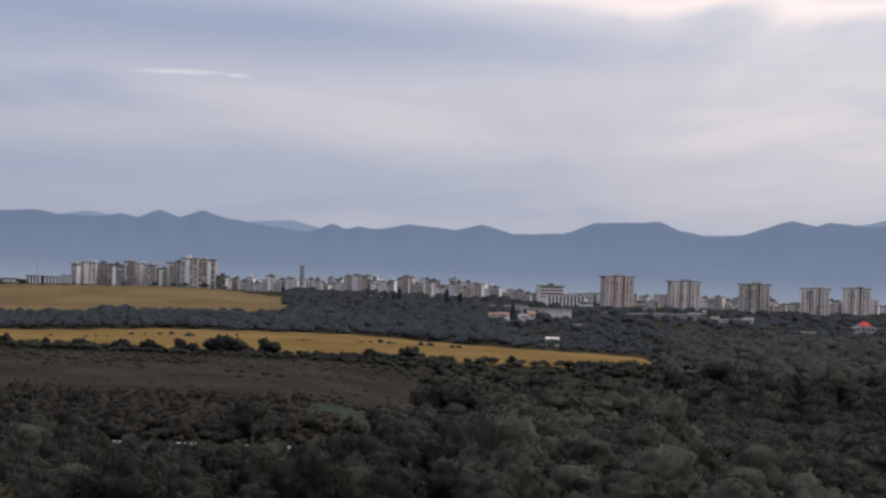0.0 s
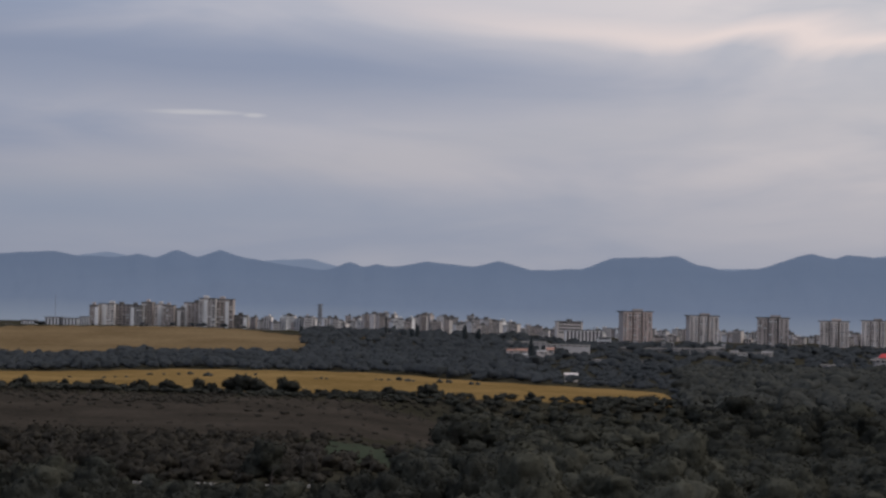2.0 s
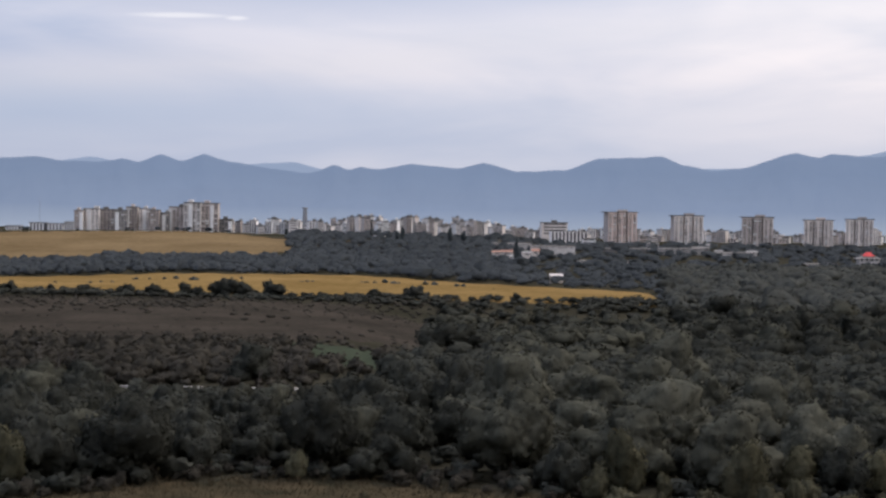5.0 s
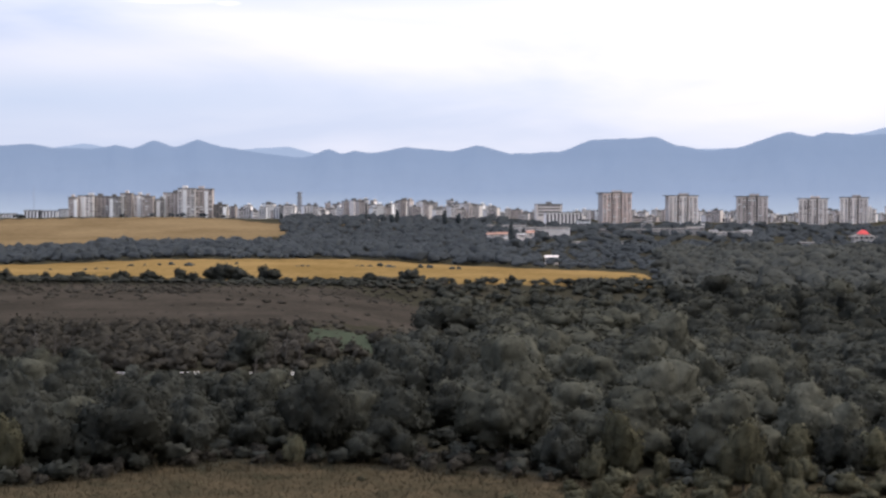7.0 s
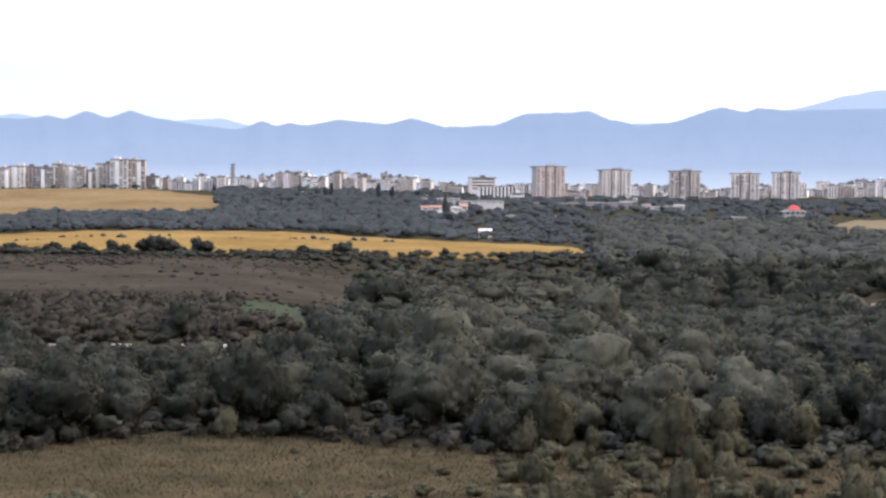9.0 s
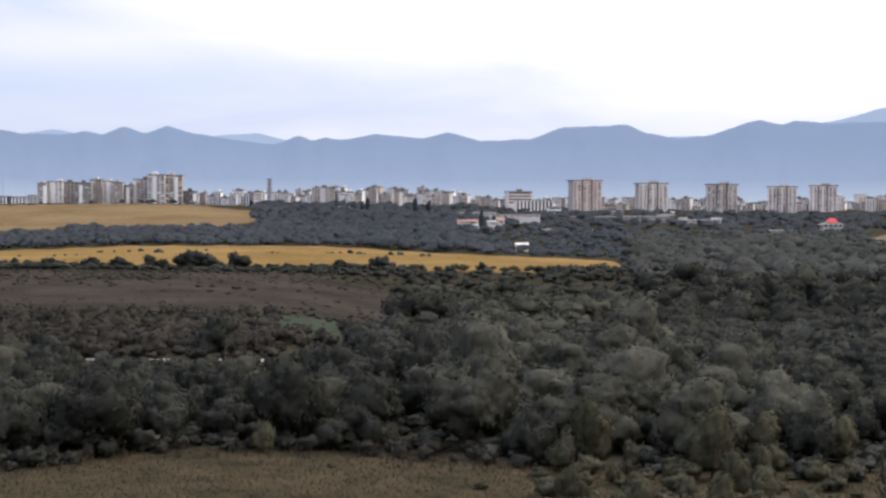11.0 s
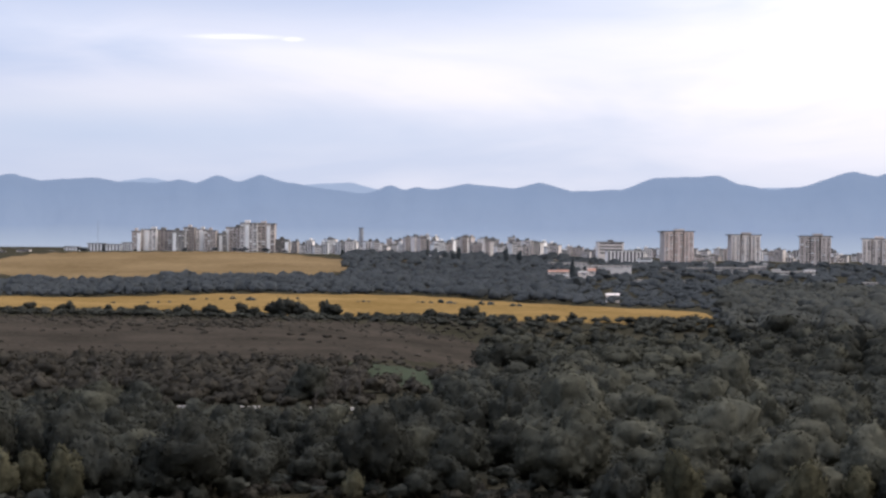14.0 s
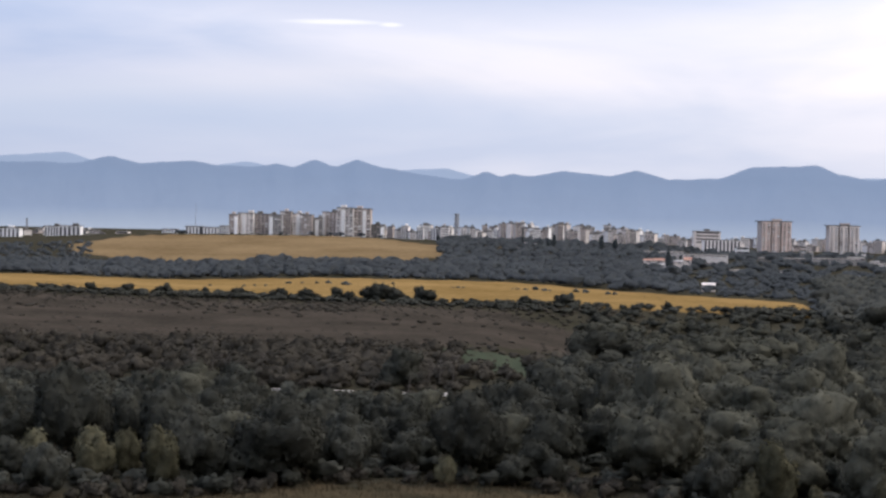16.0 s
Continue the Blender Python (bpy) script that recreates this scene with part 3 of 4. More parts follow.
wood("valley_wood", scatter(780, 1180, 650, 805, 17.0, None, 42), 5.6, 1.6, M_WILLOW, "lower grey-green willows below the golden field", 4, 130, 0.07)
wood("valley_wood", scatter(1180, 2150, 500, 800, 11.5, lambda u, d: 0.0 if u > 1620 and 505 < d < 668 else 0.85, 12), 10.0, 1.3, M_LEAF, "dense dark green valley wood with willows", 4, 170, 0.06)
wood("valley_wood", scatter(1180, 2150, 500, 800, 26.0, lambda u, d: 0.0 if u > 1620 and 505 < d < 668 else 0.9, 43), 11.0, 1.3, M_WILLOW, "grey-green willows rising from the dark wood", 4, 190, 0.06)
wood("valley_wood", scatter(1165, 1600, 800, 1330, 11.0, None, 13), 8.5, 1.5, M_MID, "dark wood stretching towards the town", 4, 40, 0.06, 0.3)
wood("valley_wood", scatter(1600, 2150, 800, 1180, 11.0, None, 14), 8.0, 1.5, M_MID, "dark wood in front of the tan field", 4, 40, 0.06, 0.3)
wood("shrub_belt", scatter(-420, 760, 405, 540, 6.5, lambda u, d: 0.0 if (545 < u < 665 and d > 465) else 1.0 if d > BACK(u) and d < HEATH(u) + 10 else 0.0, 15), 4.6, 1.35, M_SCRUB, "tangled brown-green shrubs and saplings", 4, 100, 0.09, 0.1)
wood("heath_shrubs", scatter(-420, 880, 530, 830, 6.0, lambda u, d: 0.8 if d < 570 else 0.35 if d < 620 else 0.10 if d < 690 else 0.25 if d < 740 else 1.0, 16), 1.4, 2.1, M_SCRUB, "scattered low dark shrubs on the heath", 3, 20, 0.08, 0.4)
wood("hedge", scatter(-420, 1170, 812, 848, 5.2, lambda u, d: 1.0 if u < 800 else 0.6, 17), 3.0, 2.0, M_LEAF, "uneven dark hedge along the golden field", 4, 60, 0.10, 0.1)
# trees that stand out above the hedge
wood("hedge_trees", [(-130, 836, 5.5), (-60, 838, 6.0), (11, 838, 6.0), (-4, 836, 4.8), (80, 838, 4.6), (104, 836, 4.2), (139, 836, 5.8), (205, 838, 4.6), (220, 838, 6.2), (262, 838, 6.0), (277, 836, 4.5), (320, 838, 7.2), (341, 836, 5.0), (379, 838, 8.4), (396, 834, 9.6), (411, 836, 8.8), (426, 834, 7.0), (440, 838, 4.2), (470, 838, 9.2), (480, 836, 7.6), (560, 838, 3.4), (655, 838, 5.6), (716, 840, 6.2), (727, 838, 7.6), (742, 838, 4.4), (905, 836, 4.6), (1010, 834, 4.4)], 7.0, 1.15, M_LEAF, "round dark trees standing above the hedge", 5, 420, 0.045)
wood("field_shrubs", [(230, 1010, 2.6), (255, 1015, 2.2), (282, 1015, 2.4), (303, 1020, 3.0), (335, 1000, 3.4), (418, 1020, 2.2), (526, 990, 1.6), (535, 990, 2.0), (545, 990, 1.8), (632, 1000, 1.8), (640, 1000, 2.0), (655, 1000, 2.2), (672, 1005, 3.4), (688, 1000, 2.6), (697, 1000, 2.0), (745, 1000, 3.2), (762, 1000, 3.2), (800, 985, 2.8), (812, 985, 2.8), (90, 950, 2.0), (150, 950, 2.2), (170, 960, 2.2), (190, 965, 2.0), (865, 960, 1.4), (890, 960, 1.4)], 2.8, 1.5, M_DARK, "small dark shrubs scattered in the golden field", 4, 60, 0.06)
FIELD_FAR = line((-420, 1010), (0, 1060), (300, 1120), (650, 1120), (800, 1060))
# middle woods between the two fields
wood("slope_wood", scatter(-450, 560, 1020, 1500, 10.0, lambda u, d: 0.0 if d < FIELD_FAR(u) + 8 or d > 1300 + 0.75 * max(0, u + 20) else 1.0, 18), 6.6, 1.6, M_FAR_HAZED, "hazy dark wood between two golden fields", 3, 36, 0.06, 0.9)
wood("hill_wood", scatter(500, 900, 1060, 1870, 10.5, lambda u, d: 1.0 if d > FIELD_FAR(u) + 8 else 0.0, 19), 6.6, 1.6, M_FAR_HAZED, "dark wooded hill in front of the town", 3, 36, 0.06, 0.9)
wood("hill_wood", scatter(880, 1170, 860, 1420, 11.0, lambda u, d: 0.0 if d < FIELD_END(u) + 8 else 0.9 if not 940 < u < 1010 else 0.6, 20), 4.6, 1.8, M_FAR_HAZED, "dark low wood and gardens below the houses", 3, 36, 0.06, 0.9)
wood("hill_wood", scatter(-450, -130, 1450, 1750, 14.0, None, 21), 4.0, 1.8, M_FAR_HAZED, "hazy dark wood beside the stubble field", 3, 30, 0.06, 0.9)
wood("town_trees", scatter(900, 2150, 1340, 2300, 22.0, lambda u, d: 0.0 if (1570 < u and d < 1520) else 0.8, 22), 7.0, 1.8, M_FAR_HAZED, "dark trees among sheds and gardens of the town", 3, 36, 0.06, 0.9)
wood("town_trees", scatter(505, 900, 1880, 2250, 20.0, lambda u, d: 0.7, 23), 7.5, 1.4, M_FAR_HAZED, "dark trees at the foot of the apartment blocks", 3, 36, 0.06, 0.9)
wood("town_trees", [(315, 1915), (325, 1912), (305, 1915), (215, 1912), (225, 1915), (360, 1915), (270, 1918), (127, 1915), (30, 1915), (37, 1915), (395, 1915)], 5.0, 2.0, M_FAR_HAZED, "dark bushes at the foot of apartment blocks", 3, 50, 0.06, 0.4)
wood("town_trees", [(u, 1368) for u in range(1484, 1574, 6)], 8.4, 1.2, M_FAR_HAZED, "dark bushes in front of the pavilion", 3, 60, 0.06, 0.4)


def column_tree(u, top, d, w):
    ob = thing("poplar_tree", "dark slender poplar standing alone before the town", "tree", "slender dark poplars")
    p = spot(u, top, d)
    z = float(land(p.x, d))
    h = p.z - z
    r = np.random.default_rng(int(u))
    V, F = [], []
    stem(V, F, (0, 0, -0.3), (0, 0, h * 0.7), 0.5, 0.1)
    part("trunk", mesh_of("trunk", [v[:] for v in V], F, M_BARK), ob)
    v, f, n = crown_shape(h, w * 1.1, 4, 250, 0.5, r, 0.42)
    part("crown", mesh_of("crown", v, f, M_DARK, normals=n), ob)
    ob.location = (p.x, d, z)


for u, top, d, w in ((905, 381, 1400, 4.0), (787, 367, 1780, 6.0), (811, 373, 1785, 6.0), (703, 366, 1790, 4.5), (648, 357, 1850, 3.0), (694, 378, 1780, 6.0), (678, 380, 1780, 6.0), (498, 376, 1850, 4.5)):
    column_tree(u, top, d, w)

# ---- the town ----


def box_mesh(name, sx, sy, sz, material, bevel=0.0, z0=0.0):
    bm = bmesh.new()
    bmesh.ops.create_cube(bm, size=1.0, matrix=Matrix.Translation((0, 0, z0 + sz / 2)) @ Matrix.Diagonal((sx, sy, sz, 1)))
    if bevel:
        bmesh.ops.bevel(bm, geom=bm.edges[:], offset=bevel, segments=1, affect="EDGES")
    me = bpy.data.meshes.new(name)
    bm.to_mesh(me)
    bm.free()
    me.materials.append(material)
    return me


_cache = {}


def shared(name, sx, sy, sz, material, bevel=0.0):
    key = (name, round(sx, 2), round(sy, 2), round(sz, 2), material.name)
    if key not in _cache:
        _cache[key] = box_mesh(name, sx, sy, sz, material, bevel)
    return _cache[key]


def put(name, me, parent, x, y, z, label=""):
    ob = part(name, me, parent, label)
    ob.location = (x, y, z)
    return ob


FLOOR = 2.8


def tower(u, base_v, top_v, d, width, turn, tint, label):
    """A panel tower: three bays of stacked loggias between projecting shafts, a wide roof slab and a lift house."""
    p = spot(u, base_v, d)
    h = spot(u, top_v, d).z - p.z
    drop = 10.0
    ob = thing("apartment_tower", label, "tower block", "tower blocks of the town")
    ob.matrix_basis = Matrix.Translation((p.x, d, p.z)) @ Matrix.Rotation(turn, 4, "Z")
    w = width
    put("wall", box_mesh("wall", w * 0.9, w * 0.8, h + drop, M_PANEL, 0.1), ob, 0, 0, -drop)
    shafts = {}
    for sx, sw in ((-0.335, 0.27), (-0.02, 0.24), (0.315, 0.30)):
        shafts[sx] = put("shaft", box_mesh("shaft", w * sw, 3.0, h + drop - 1.0, tint, 0.1), ob, w * sx, -w * 0.4 - 1.2, -drop)
    put("roof_slab", box_mesh("roof_slab", w * 1.02, w * 0.95, 1.3, M_ROOF, 0.15), ob, 0, 0, h - 1.3)
    put("lift_house", box_mesh("lift_house", w * 0.3, w * 0.3, 2.6, M_PANEL, 0.1), ob, w * 0.08, 0, h)
    n = int((h - 2) / FLOOR)
    r = np.random.default_rng(int(u))
    for k in range(n):
        z = h - 3.2 - (k + 1) * FLOOR + 0.9
        for sx, shaft in shafts.items():
            for side_x in (-0.07, 0.07):
                q = r.uniform()
                if q < 0.55:
                    put("balcony_front", shared("balcony_front", w * 0.105, 0.5, 1.2, M_LOGGIA if q > 0.16 else M_WHITE), shaft, w * side_x, -1.7, z - 1.0 + drop)
                put("window", shared("window", w * 0.07, 0.12, 1.2, M_GLASS), shaft, w * side_x, -1.51, z + 0.25 + drop)
        for sx in (-0.17, 0.135):
            put("stair_window", shared("stair_window", w * 0.05, 0.12, 1.6, M_GLASS), ob, w * sx, -w * 0.4 - 0.04, z)
    return ob


tower(1087, 408, 341, 2480, 40, 0.12, M_ROSE, "tall panel tower block with rose and pale shafts")
tower(1205, 408, 346, 2500, 40, 0.05, M_PIER, "tall grey panel tower block with dark recessed loggias")
tower(1330, 412, 347, 2450, 41, -0.1, M_PANEL, "tall grey-beige panel tower block with roof slab")
tower(1438, 410, 351, 2550, 40, -0.15, M_PIER, "tall panel tower block with pale shafts")
tower(1511, 408, 349, 2650, 40, -0.2, M_PIER, "tall panel tower block with stepped pale shafts")


def block(u0, u1, top, base, d, deep, wall, floors, bays, turn, label, roof=True, piers=(), seed=0, group="apartment blocks of the town", fine=False):
    """A panel block with a row of windows to each floor, a parapet roof with a lift house, and pale stair piers."""
    p = spot((u0 + u1) / 2, base, d)
    h = max(spot(u0, top, d).z - p.z, 3.0)
    w = side(u1, d) - side(u0, d)
    r = np.random.default_rng(seed)
    drop = max(0.5, p.z - float(land(p.x, d)) + 1.0)
    ob = thing("apartment_block", label, "apartment block", group)
    ob.matrix_basis = Matrix.Translation((p.x, d + deep / 2, p.z)) @ Matrix.Rotation(turn, 4, "Z")
    body = put("wall", box_mesh("wall", w, deep, h + drop, wall, 0.1), ob, 0, 0, -drop)
    put("roof", box_mesh("roof", w + 0.8, deep + 0.8, 0.9, M_ROOF, 0.1), ob, 0, 0, h - 0.3)
    if roof:
        put("lift_house", box_mesh("lift_house", min(w * 0.3, 6), deep * 0.4, 2.4, M_ROOF if r.uniform() < 0.5 else wall, 0.1), ob, w * r.uniform(-0.3, 0.3), 0, h + 0.6)
    fh = h / floors
    bw = w / bays
    open_bay = r.uniform(0.35, 0.6)
    if fine:
        for k in range(floors):
            for b in range(bays):
                x = -w / 2 + (b + 0.5) * bw
                if not any(abs(x - q * w) < 1.6 for q in piers):
                    if r.uniform() < 0.4:
                        put("balcony_front", shared("balcony_front", bw * 0.7, 0.8, 1.2, M_LOGGIA if r.uniform() < 0.7 else M_WHITE), body, x, -deep / 2 - 0.4, k * fh + drop + 0.1)
                    put("window", shared("window", bw * open_bay, 0.16, fh * 0.45, M_GLASS), body, x, -deep / 2 - 0.05, k * fh + fh * 0.3 + drop)
    elif seed % 2:
        for k in range(floors):
            put("ribbon_window", shared("ribbon_window", w * 0.86, 0.16, fh * 0.42, M_GLASS), body, 0, -deep / 2 - 0.05, k * fh + fh * 0.36 + drop)
    else:
        for b in range(bays):
            put("loggia_shaft", shared("loggia_shaft", bw * open_bay * 0.95, 0.16, h * 0.88, M_GLASS), body, -w / 2 + (b + 0.5) * bw, -deep / 2 - 0.05, h * 0.04 + drop)
    for q in piers:
        put("stair_pier", box_mesh("stair_pier", 3.4, 1.6, h + drop - 2.0, M_WHITE, 0.1), ob, q * w, -deep / 2 - 0.6, -drop)
    return ob


# the long housing estate on the low hill: stepped slabs with white stair piers
EST = "stepped grey-beige panel block with white stair piers"
GR = "slabs of the estate on the hill"
for i, (u0, u1, top, base, piers) in enumerate(((121, 137, 350, 386, (0.3,)), (137, 165, 347, 386, (-0.12,)), (165, 193, 348, 386, ()), (193, 215, 349, 386, (-0.3,)), (213, 233, 343, 386, (-0.35,)), (233, 252, 346, 386, (0.2,)), (252, 271, 348, 386, ()), (271, 289, 353, 386, (0.0,)), (289, 315, 342, 386, (-0.4,)), (315, 345, 334, 386, (-0.1,)), (345, 376, 335, 386, (0.15,)), (376, 400, 363, 386, (0.4,)))):
    block(u0, u1, top, base, 1960 + 9 * (i % 3), 16, (M_PANEL, M_BLOCK, M_PANEL, M_SHED)[i % 4], max(3, round((base - top) * 0.58 / 2.8)), 4, 0.0, EST, True, piers, i, GR, True)

# the town behind: many blocks of different height and depth
r = np.random.default_rng(5)
SKY = line((-420, 392), (-300, 388), (-230, 384), (-150, 384), (0, 388), (100, 386), (120, 372), (400, 370), (430, 367), (470, 364), (520, 360), (600, 359), (650, 356), (800, 358), (870, 362), (900, 374), (950, 374), (1000, 374), (1060, 372), (1200, 374), (1400, 376), (1560, 370), (1670, 362), (1800, 366), (2100, 364))
u = -420.0
while u < 2100:
    d = r.uniform(2250, 2950) if u < 900 else r.uniform(2700, 3050)
    wide = r.uniform(7, 19)
    top = SKY(u + wide / 2) + r.uniform(-3, 14)
    base = 345 + (EYE - float(land(side(u, d), d))) / d * F
    if not (110 < u < 370) and top < base - 4:
        floors = max(2, round((base - top) * d / F / 2.8))
        light = r.uniform()
        block(u, u + wide, top, base, d, 14, M_BLOCK if light < 0.50 else M_PIER if light < 0.62 else M_WHITE if light < 0.72 else M_PANEL, min(floors, 9), 3 if wide < 16 else 5, r.uniform(-0.5, 0.5), "pale weathered panel apartment block among others in the town", True, (), int(u) + 900)
    u += wide * r.uniform(0.2, 0.62)

# the factory block with a dark top storey, and long low sheds
block(948, 994, 362, 384, 2300, 18, M_PIER, 4, 8, 0.1, "pale flat-roofed block with a dark band under its roof", True, (), 71)
block(965, 1030, 377, 398, 2150, 20, M_BLOCK, 3, 10, 0.05, "long low grey building with window rows", False, (), 72)
block(1022, 1045, 389, 400, 2050, 12, M_WHITE, 2, 5, 0.0, "small white building with a flat roof", False, (), 73)


def shed(u0, u1, top, base, d, deep, wall, roofing, label, name="shed", category="shed"):
    """A low shed with a shallow gabled roof, its ridge along the front, a door and windows."""
    p = spot((u0 + u1) / 2, base, d)
    w, h = side(u1, d) - side(u0, d), max(1.8, (base - top) * d / F)
    ob = thing(name, label, category, "low sheds and houses before the town")
    p.z = min(p.z, float(land(p.x, d)) + 14)
    gap = max(0.3, p.z - float(land(p.x, d)) + 0.6)
    ob.location = (p.x, d, p.z)
    e = h * 0.62
    put("wall", box_mesh("wall", w, deep, e + gap, wall, 0.05), ob, 0, 0, -gap)
    hw, hd = w / 2 + 0.4, deep / 2 + 0.5
    V = [(-hw, -hd, e - 0.1), (hw, -hd, e - 0.1), (hw, hd, e - 0.1), (-hw, hd, e - 0.1), (-hw, 0, h), (hw, 0, h), (-hw, -hd, e + 0.1), (hw, -hd, e + 0.1), (hw, hd, e + 0.1), (-hw, hd, e + 0.1)]
    part("roof", mesh_of("roof", V, [[3, 2, 1, 0], [0, 1, 7, 6], [2, 3, 9, 8], [6, 7, 5, 4], [8, 9, 4, 5], [0, 6, 4, 9, 3], [1, 2, 8, 5, 7]], roofing), ob)
    n = max(1, min(8, int(w / 5)))
    for k in range(n):
        x = -w / 2 + (k + 0.5) * w / n
        put("window", shared("window", w / n * 0.35, 0.12, e * 0.35, M_GLASS), ob, x, -deep / 2 - 0.03, e * 0.4)
    put("door", shared("door", 1.2, 0.14, min(2.0, e * 0.75), M_STEEL), ob, w * 0.22, -deep / 2 - 0.05, 0)
    return ob


HOUSE = "small white house with a clay tile roof among trees"
LONG = "long low pale shed with a light roof"
shed(965, 987, 452, 461, 1110, 7, M_PIER, M_PIER, "small white house standing in dark bushes", "house", "house")
for u0, u1, top, base, d in ((862, 876, 412, 420, 1480), (878, 898, 411, 421, 1470), (885, 902, 420, 427, 1440), (915, 930, 413, 421, 1480), (932, 945, 408, 420, 1500), (900, 913, 425, 432, 1400), (1000, 1012, 426, 431, 1500)):
    shed(u0, u1, top, base, d, 7, M_PIER, M_TILE if u0 % 3 else M_SHED, HOUSE, "house", "house")
for u0, u1, top, base, d in ((862, 930, 398, 403, 1750), (930, 1008, 402, 407, 1700), (1010, 1050, 427, 432, 1480), (1056, 1142, 405, 409, 1850), (1100, 1120, 427, 432, 1500), (1155, 1235, 404, 408, 1800), (1215, 1245, 401, 407, 1900), (1240, 1330, 410, 415, 1750), (1255, 1270, 407, 412, 1790), (1312, 1330, 407, 412, 1780), (1415, 1440, 428, 433, 1430), (1455, 1465, 428, 433, 1430), (1135, 1141, 395, 400, 2000), (1150, 1156, 395, 400, 2000), (1166, 1173, 397, 402, 2000), (1240, 1246, 396, 402, 2000), (850, 872, 384, 396, 2150), (885, 893, 374, 381, 2250), (500, 560, 393, 396, 1870)):
    shed(u0, u1, top, base, d, 8, M_SHED if (u0 // 5) % 2 else M_BLOCK, M_SHED if u1 - u0 < 20 else M_ROOF, LONG)
for u0, u1, top, base in ((-300, -262, 383, 402), (-216, -190, 378, 403), (-190, -150, 377, 402), (-140, -100, 392, 402), (-85, -62, 385, 402), (-60, -40, 390, 404), (-30, 0, 387, 396), (0, 26, 379, 388), (42, 72, 373, 388), (70, 100, 374, 388), (104, 124, 371, 387)):
    block(u0, u1, top, base, 2080, 12, M_PIER if u0 % 2 else M_WHITE, max(2, (base - top) // 4), 5, 0.0, "white low apartment block at the edge of town", u0 < -100, (), u0 + 600)


def kiosk():
    """The pavilion with the bright red tent roof and white eaves."""
    p = spot(1527, 425, 1380)
    ob = thing("pavilion", "white pavilion with a bright red peaked roof above trees", "pavilion")
    g = p.z - float(land(p.x, 1380)) + 0.5
    ob.location = p
    put("wall", box_mesh("wall", 15, 9, 2.6 + g, M_BLOCK, 0.05), ob, 0, 0, -g)
    for name, hw, hd, z, h, mat in (("eaves", 10.0, 6.0, 2.4, 2.2, M_ROOF), ("roof", 4.2, 3.5, 4.2, 2.9, M_RED)):
        V = [(-hw, -hd, z), (hw, -hd, z), (hw, hd, z), (-hw, hd, z), (-hw * 0.35, -hd * 0.3, z + h), (hw * 0.35, -hd * 0.3, z + h), (hw * 0.35, hd * 0.3, z + h), (-hw * 0.35, hd * 0.3, z + h)]
        part(name, mesh_of(name, V, [[3, 2, 1, 0], [0, 1, 5, 4], [1, 2, 6, 5], [2, 3, 7, 6], [3, 0, 4, 7], [4, 5, 6, 7]], mat), ob)
    for k in range(4):
        put("window", shared("window", 2.0, 0.12, 1.3, M_GLASS), ob, -5.4 + 3.6 * k, -4.52, 0.9)


kiosk()


def chimney(u, top, d, radius, name, label, material):
    p = spot(u, top, d)
    z = float(land(p.x, d)) - 0.5
    ob = thing(name, label, name.replace("_", " "))
    ob.location = (p.x, d, z)
    V, F = [], []
    h = p.z - z
    stem(V, F, (0, 0, 0), (0, 0, h), radius, radius * 0.62, 14)
    part("shaft", mesh_of("shaft", [v[:] for v in V], F, material), ob)
    for t in (0.62, 0.8, 0.97):
        V, F = [], []
        stem(V, F, (0, 0, h * t), (0, 0, h * t + radius * 0.5), radius * 0.95, radius * 0.95, 14)
        part("ring", mesh_of("ring", [v[:] for v in V], F, material), ob)


chimney(530, 341, 2400, 3.6, "chimney", "tall grey concrete chimney behind the blocks", M_STEEL)
chimney(-249, 364, 2350, 1.5, "chimney", "thin dark chimney at the edge of town", M_STEEL)
chimney(60, 332, 2700, 0.32, "radio_mast", "thin grey radio mast against the mountains", M_STEEL)

# ---- the grass in front ----


def grass(name, places, tall, label, material, seed):
    """Clumps of dry stalks: narrow bent blades, three to a clump."""
    r = np.random.default_rng(seed)
    P = np.array([(side(u, d), d) for u, d in places])
    P = np.repeat(P, 4, axis=0) + r.normal(0, 0.25, (len(P) * 4, 2))
    n = len(P)
    z = land(P[:, 0], P[:, 1])
    a = r.uniform(0, 6.28, n)
    h = tall * r.uniform(0.4, 1.3, n)
    w = r.uniform(0.03, 0.07, n)
    lean = r.normal(0, 0.3, (n, 2)) * h[:, None]
    c, s = np.cos(a) * w, np.sin(a) * w
    V = np.stack([np.stack([P[:, 0] - c, P[:, 1] - s, z - 0.05], 1), np.stack([P[:, 0] + c, P[:, 1] + s, z - 0.05], 1),
                  np.stack([P[:, 0] + c * 0.8 + lean[:, 0] * 0.4, P[:, 1] + s * 0.8 + lean[:, 1] * 0.4, z + h * 0.6], 1), np.stack([P[:, 0] + lean[:, 0], P[:, 1] + lean[:, 1], z + h], 1)], 1)
    i = np.arange(n)[:, None] * 4
    ob = new(name, mesh_of(name, V.reshape(-1, 3), np.concatenate([i + [0, 1, 2], i + [0, 2, 3]]), material))
    tagged(ob, label, "grass", kind="stuff")


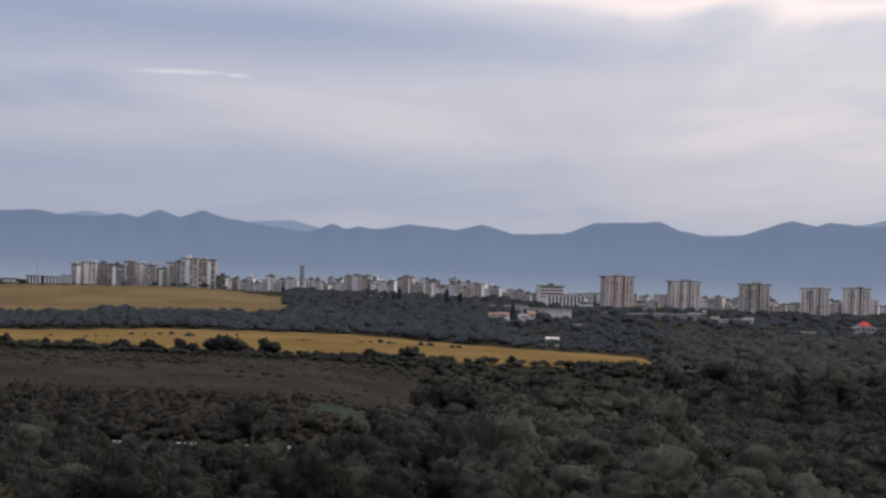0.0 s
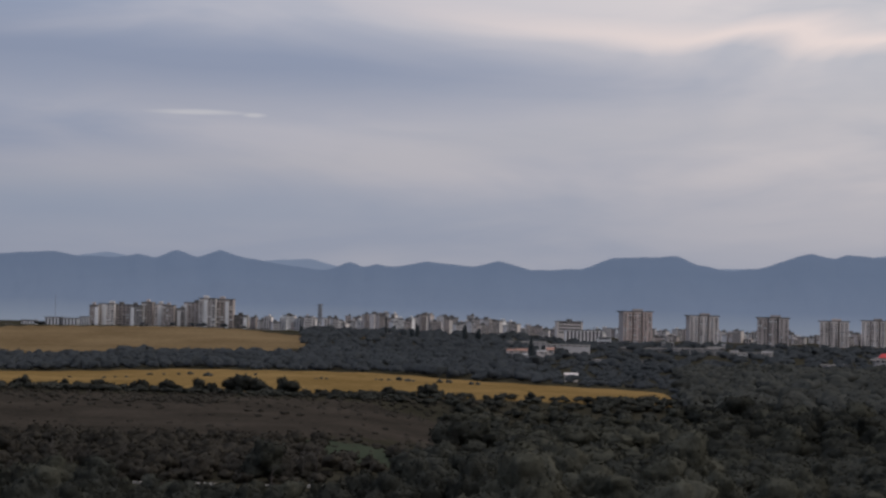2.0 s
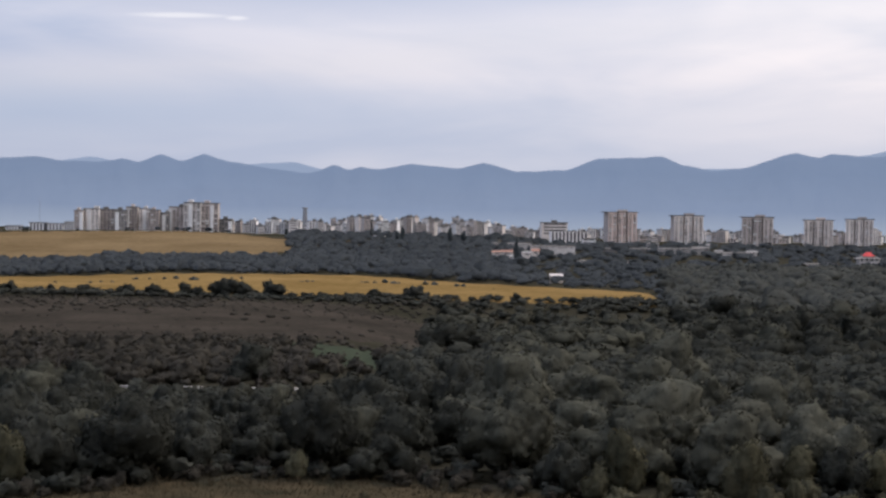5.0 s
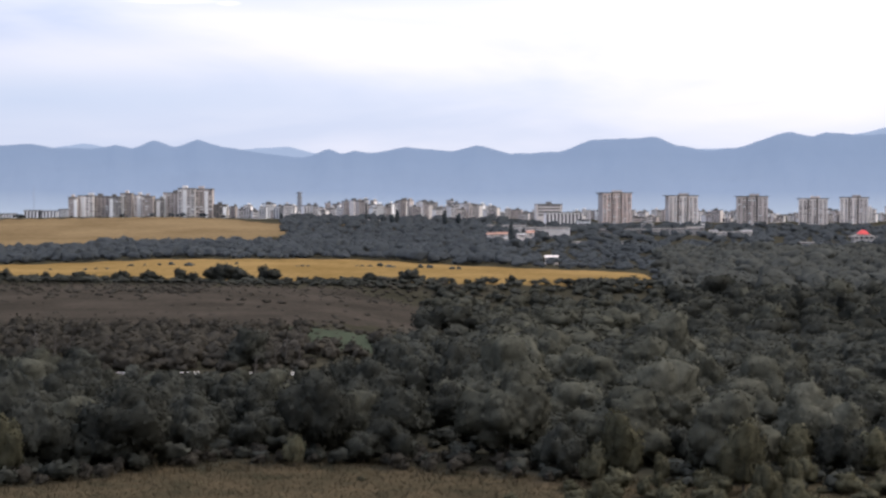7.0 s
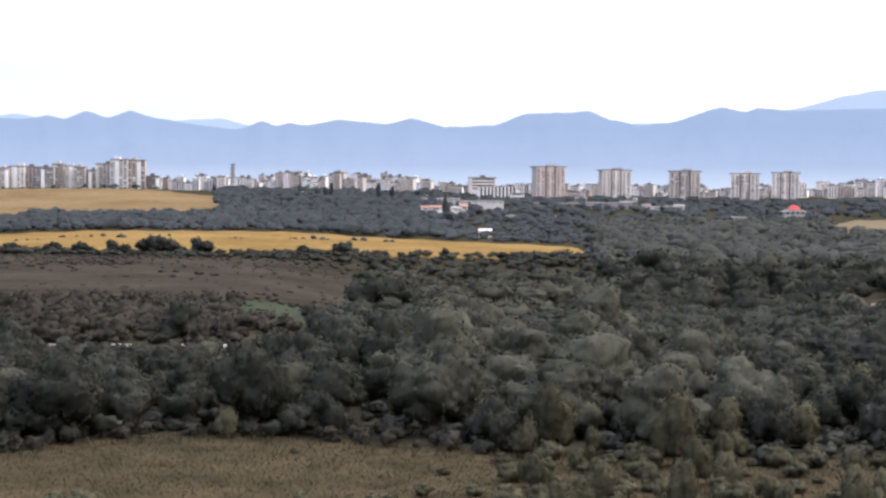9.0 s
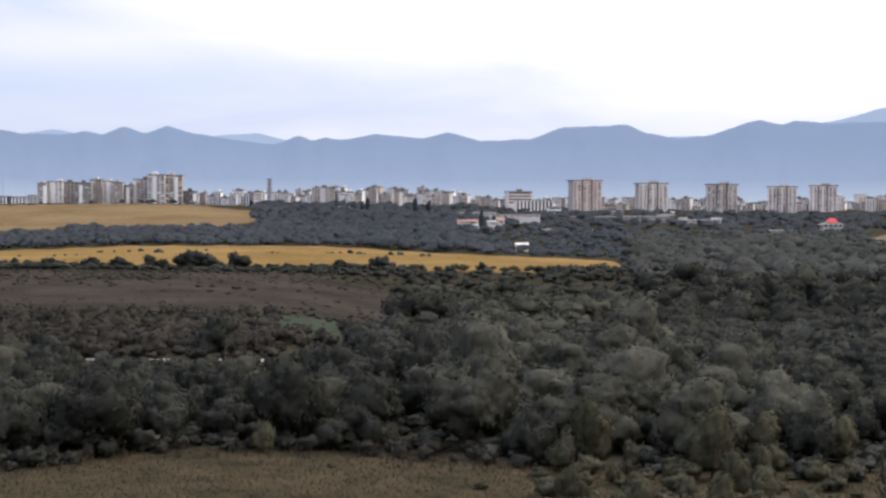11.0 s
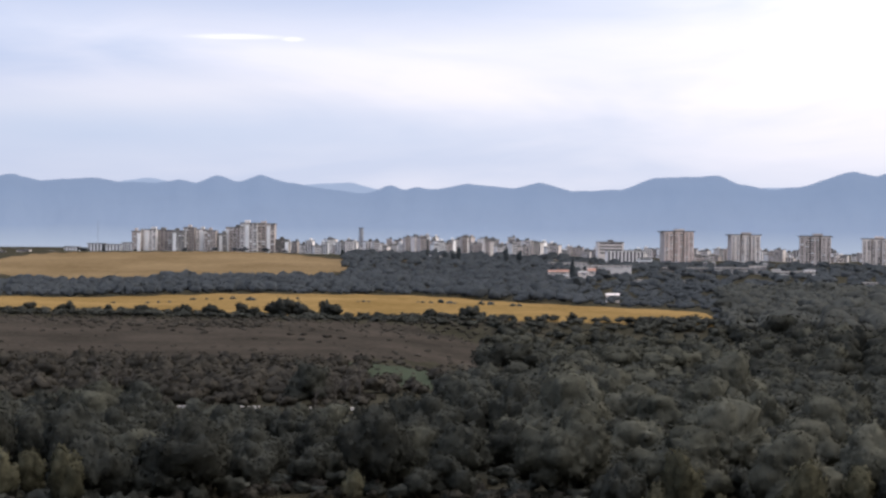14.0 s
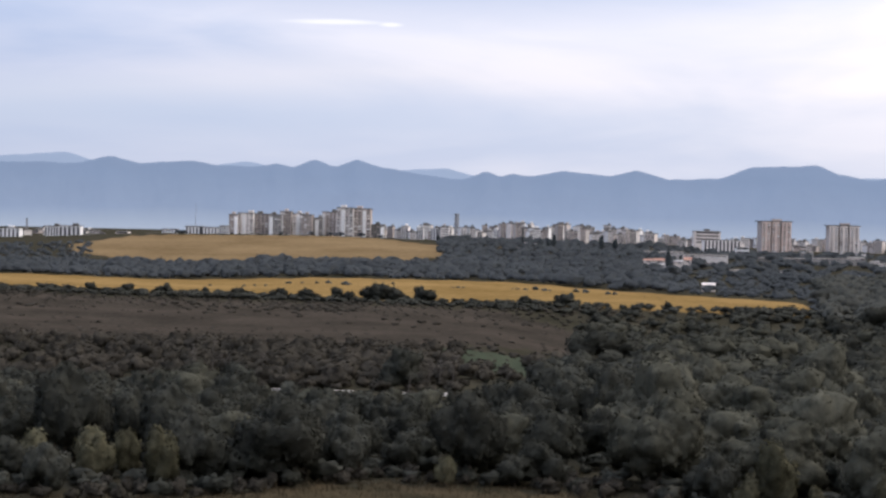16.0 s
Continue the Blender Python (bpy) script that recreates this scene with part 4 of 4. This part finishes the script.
grass("meadow_grass", scatter(-420, 2100, 196, 292, 0.9, lambda u, d: 1.0 if d < EDGE(u) + 4 else 0.1, 31), 0.42, "tall dry straw-coloured meadow grass", M_GRASS, 41)
grass("meadow_weeds", scatter(-420, 2100, 196, 284, 5.0, lambda u, d: 0.16, 32), 0.9, "dark weed stalks standing in dry grass", M_OLIVE, 42)


# ---- the pale wall in the wood, and dead trees ----
for u0, u1 in ((205, 222), (316, 352), (432, 452), (488, 520), (536, 574)):
    d = 405.0
    w = side(u1, d) - side(u0, d)
    ob = thing("low_wall", "low pale concrete wall seen between trees", "wall", "pieces of the low wall")
    x = side((u0 + u1) / 2, d)
    ob.location = (x, d, float(land(x, d)) - 0.1)
    put("wall", box_mesh("wall", w, 0.35, 0.5, M_BLOCK, 0.04), ob, 0, 0, 0)
    put("coping", box_mesh("coping", w + 0.1, 0.5, 0.12, M_PIER, 0.03), ob, 0, 0, 0.5)


def dead_tree(u, d, h):
    r = np.random.default_rng(int(u * 3))
    ob = thing("dead_tree", "bare grey dead tree with broken limbs", "tree", "dead trees")
    V, F = [], []
    stem(V, F, (0, 0, -0.3), (0.2, 0, h * 0.6), 0.24, 0.14)
    stem(V, F, (0.2, 0, h * 0.6), (0.5, 0, h), 0.14, 0.04)
    part("trunk", mesh_of("trunk", [v[:] for v in V], F, M_DEAD), ob)
    for k in range(7):
        a, z = r.uniform(0, 6.28), h * r.uniform(0.35, 0.9)
        V, F = [], []
        q = r.uniform(0.15, 0.3) * h
        stem(V, F, (0.2, 0, z), (0.2 + math.cos(a) * q, math.sin(a) * q, z + q * 0.8), 0.09, 0.03, 5)
        part("limb", mesh_of("limb", [v[:] for v in V], F, M_DEAD), ob)
    x = side(u, d)
    ob.location = (x, d, float(land(x, d)))


for u, d, h in ((486, 420, 7.5), (529, 425, 8.0), (505, 430, 6.0), (95, 415, 10.0), (120, 420, 7.0), (450, 400, 5.0), (60, 430, 7.0), (185, 425, 7.0)):
    dead_tree(u, d, h)

grass("meadow_stems", scatter(-100, 1050, 240, 280, 2.2, lambda u, d: 0.7 if EDGE(u) - 9 < d < EDGE(u) - 1 else 0.0, 33), 1.3, "pale dead flower stems along the wood's edge", M_GRASS, 43)
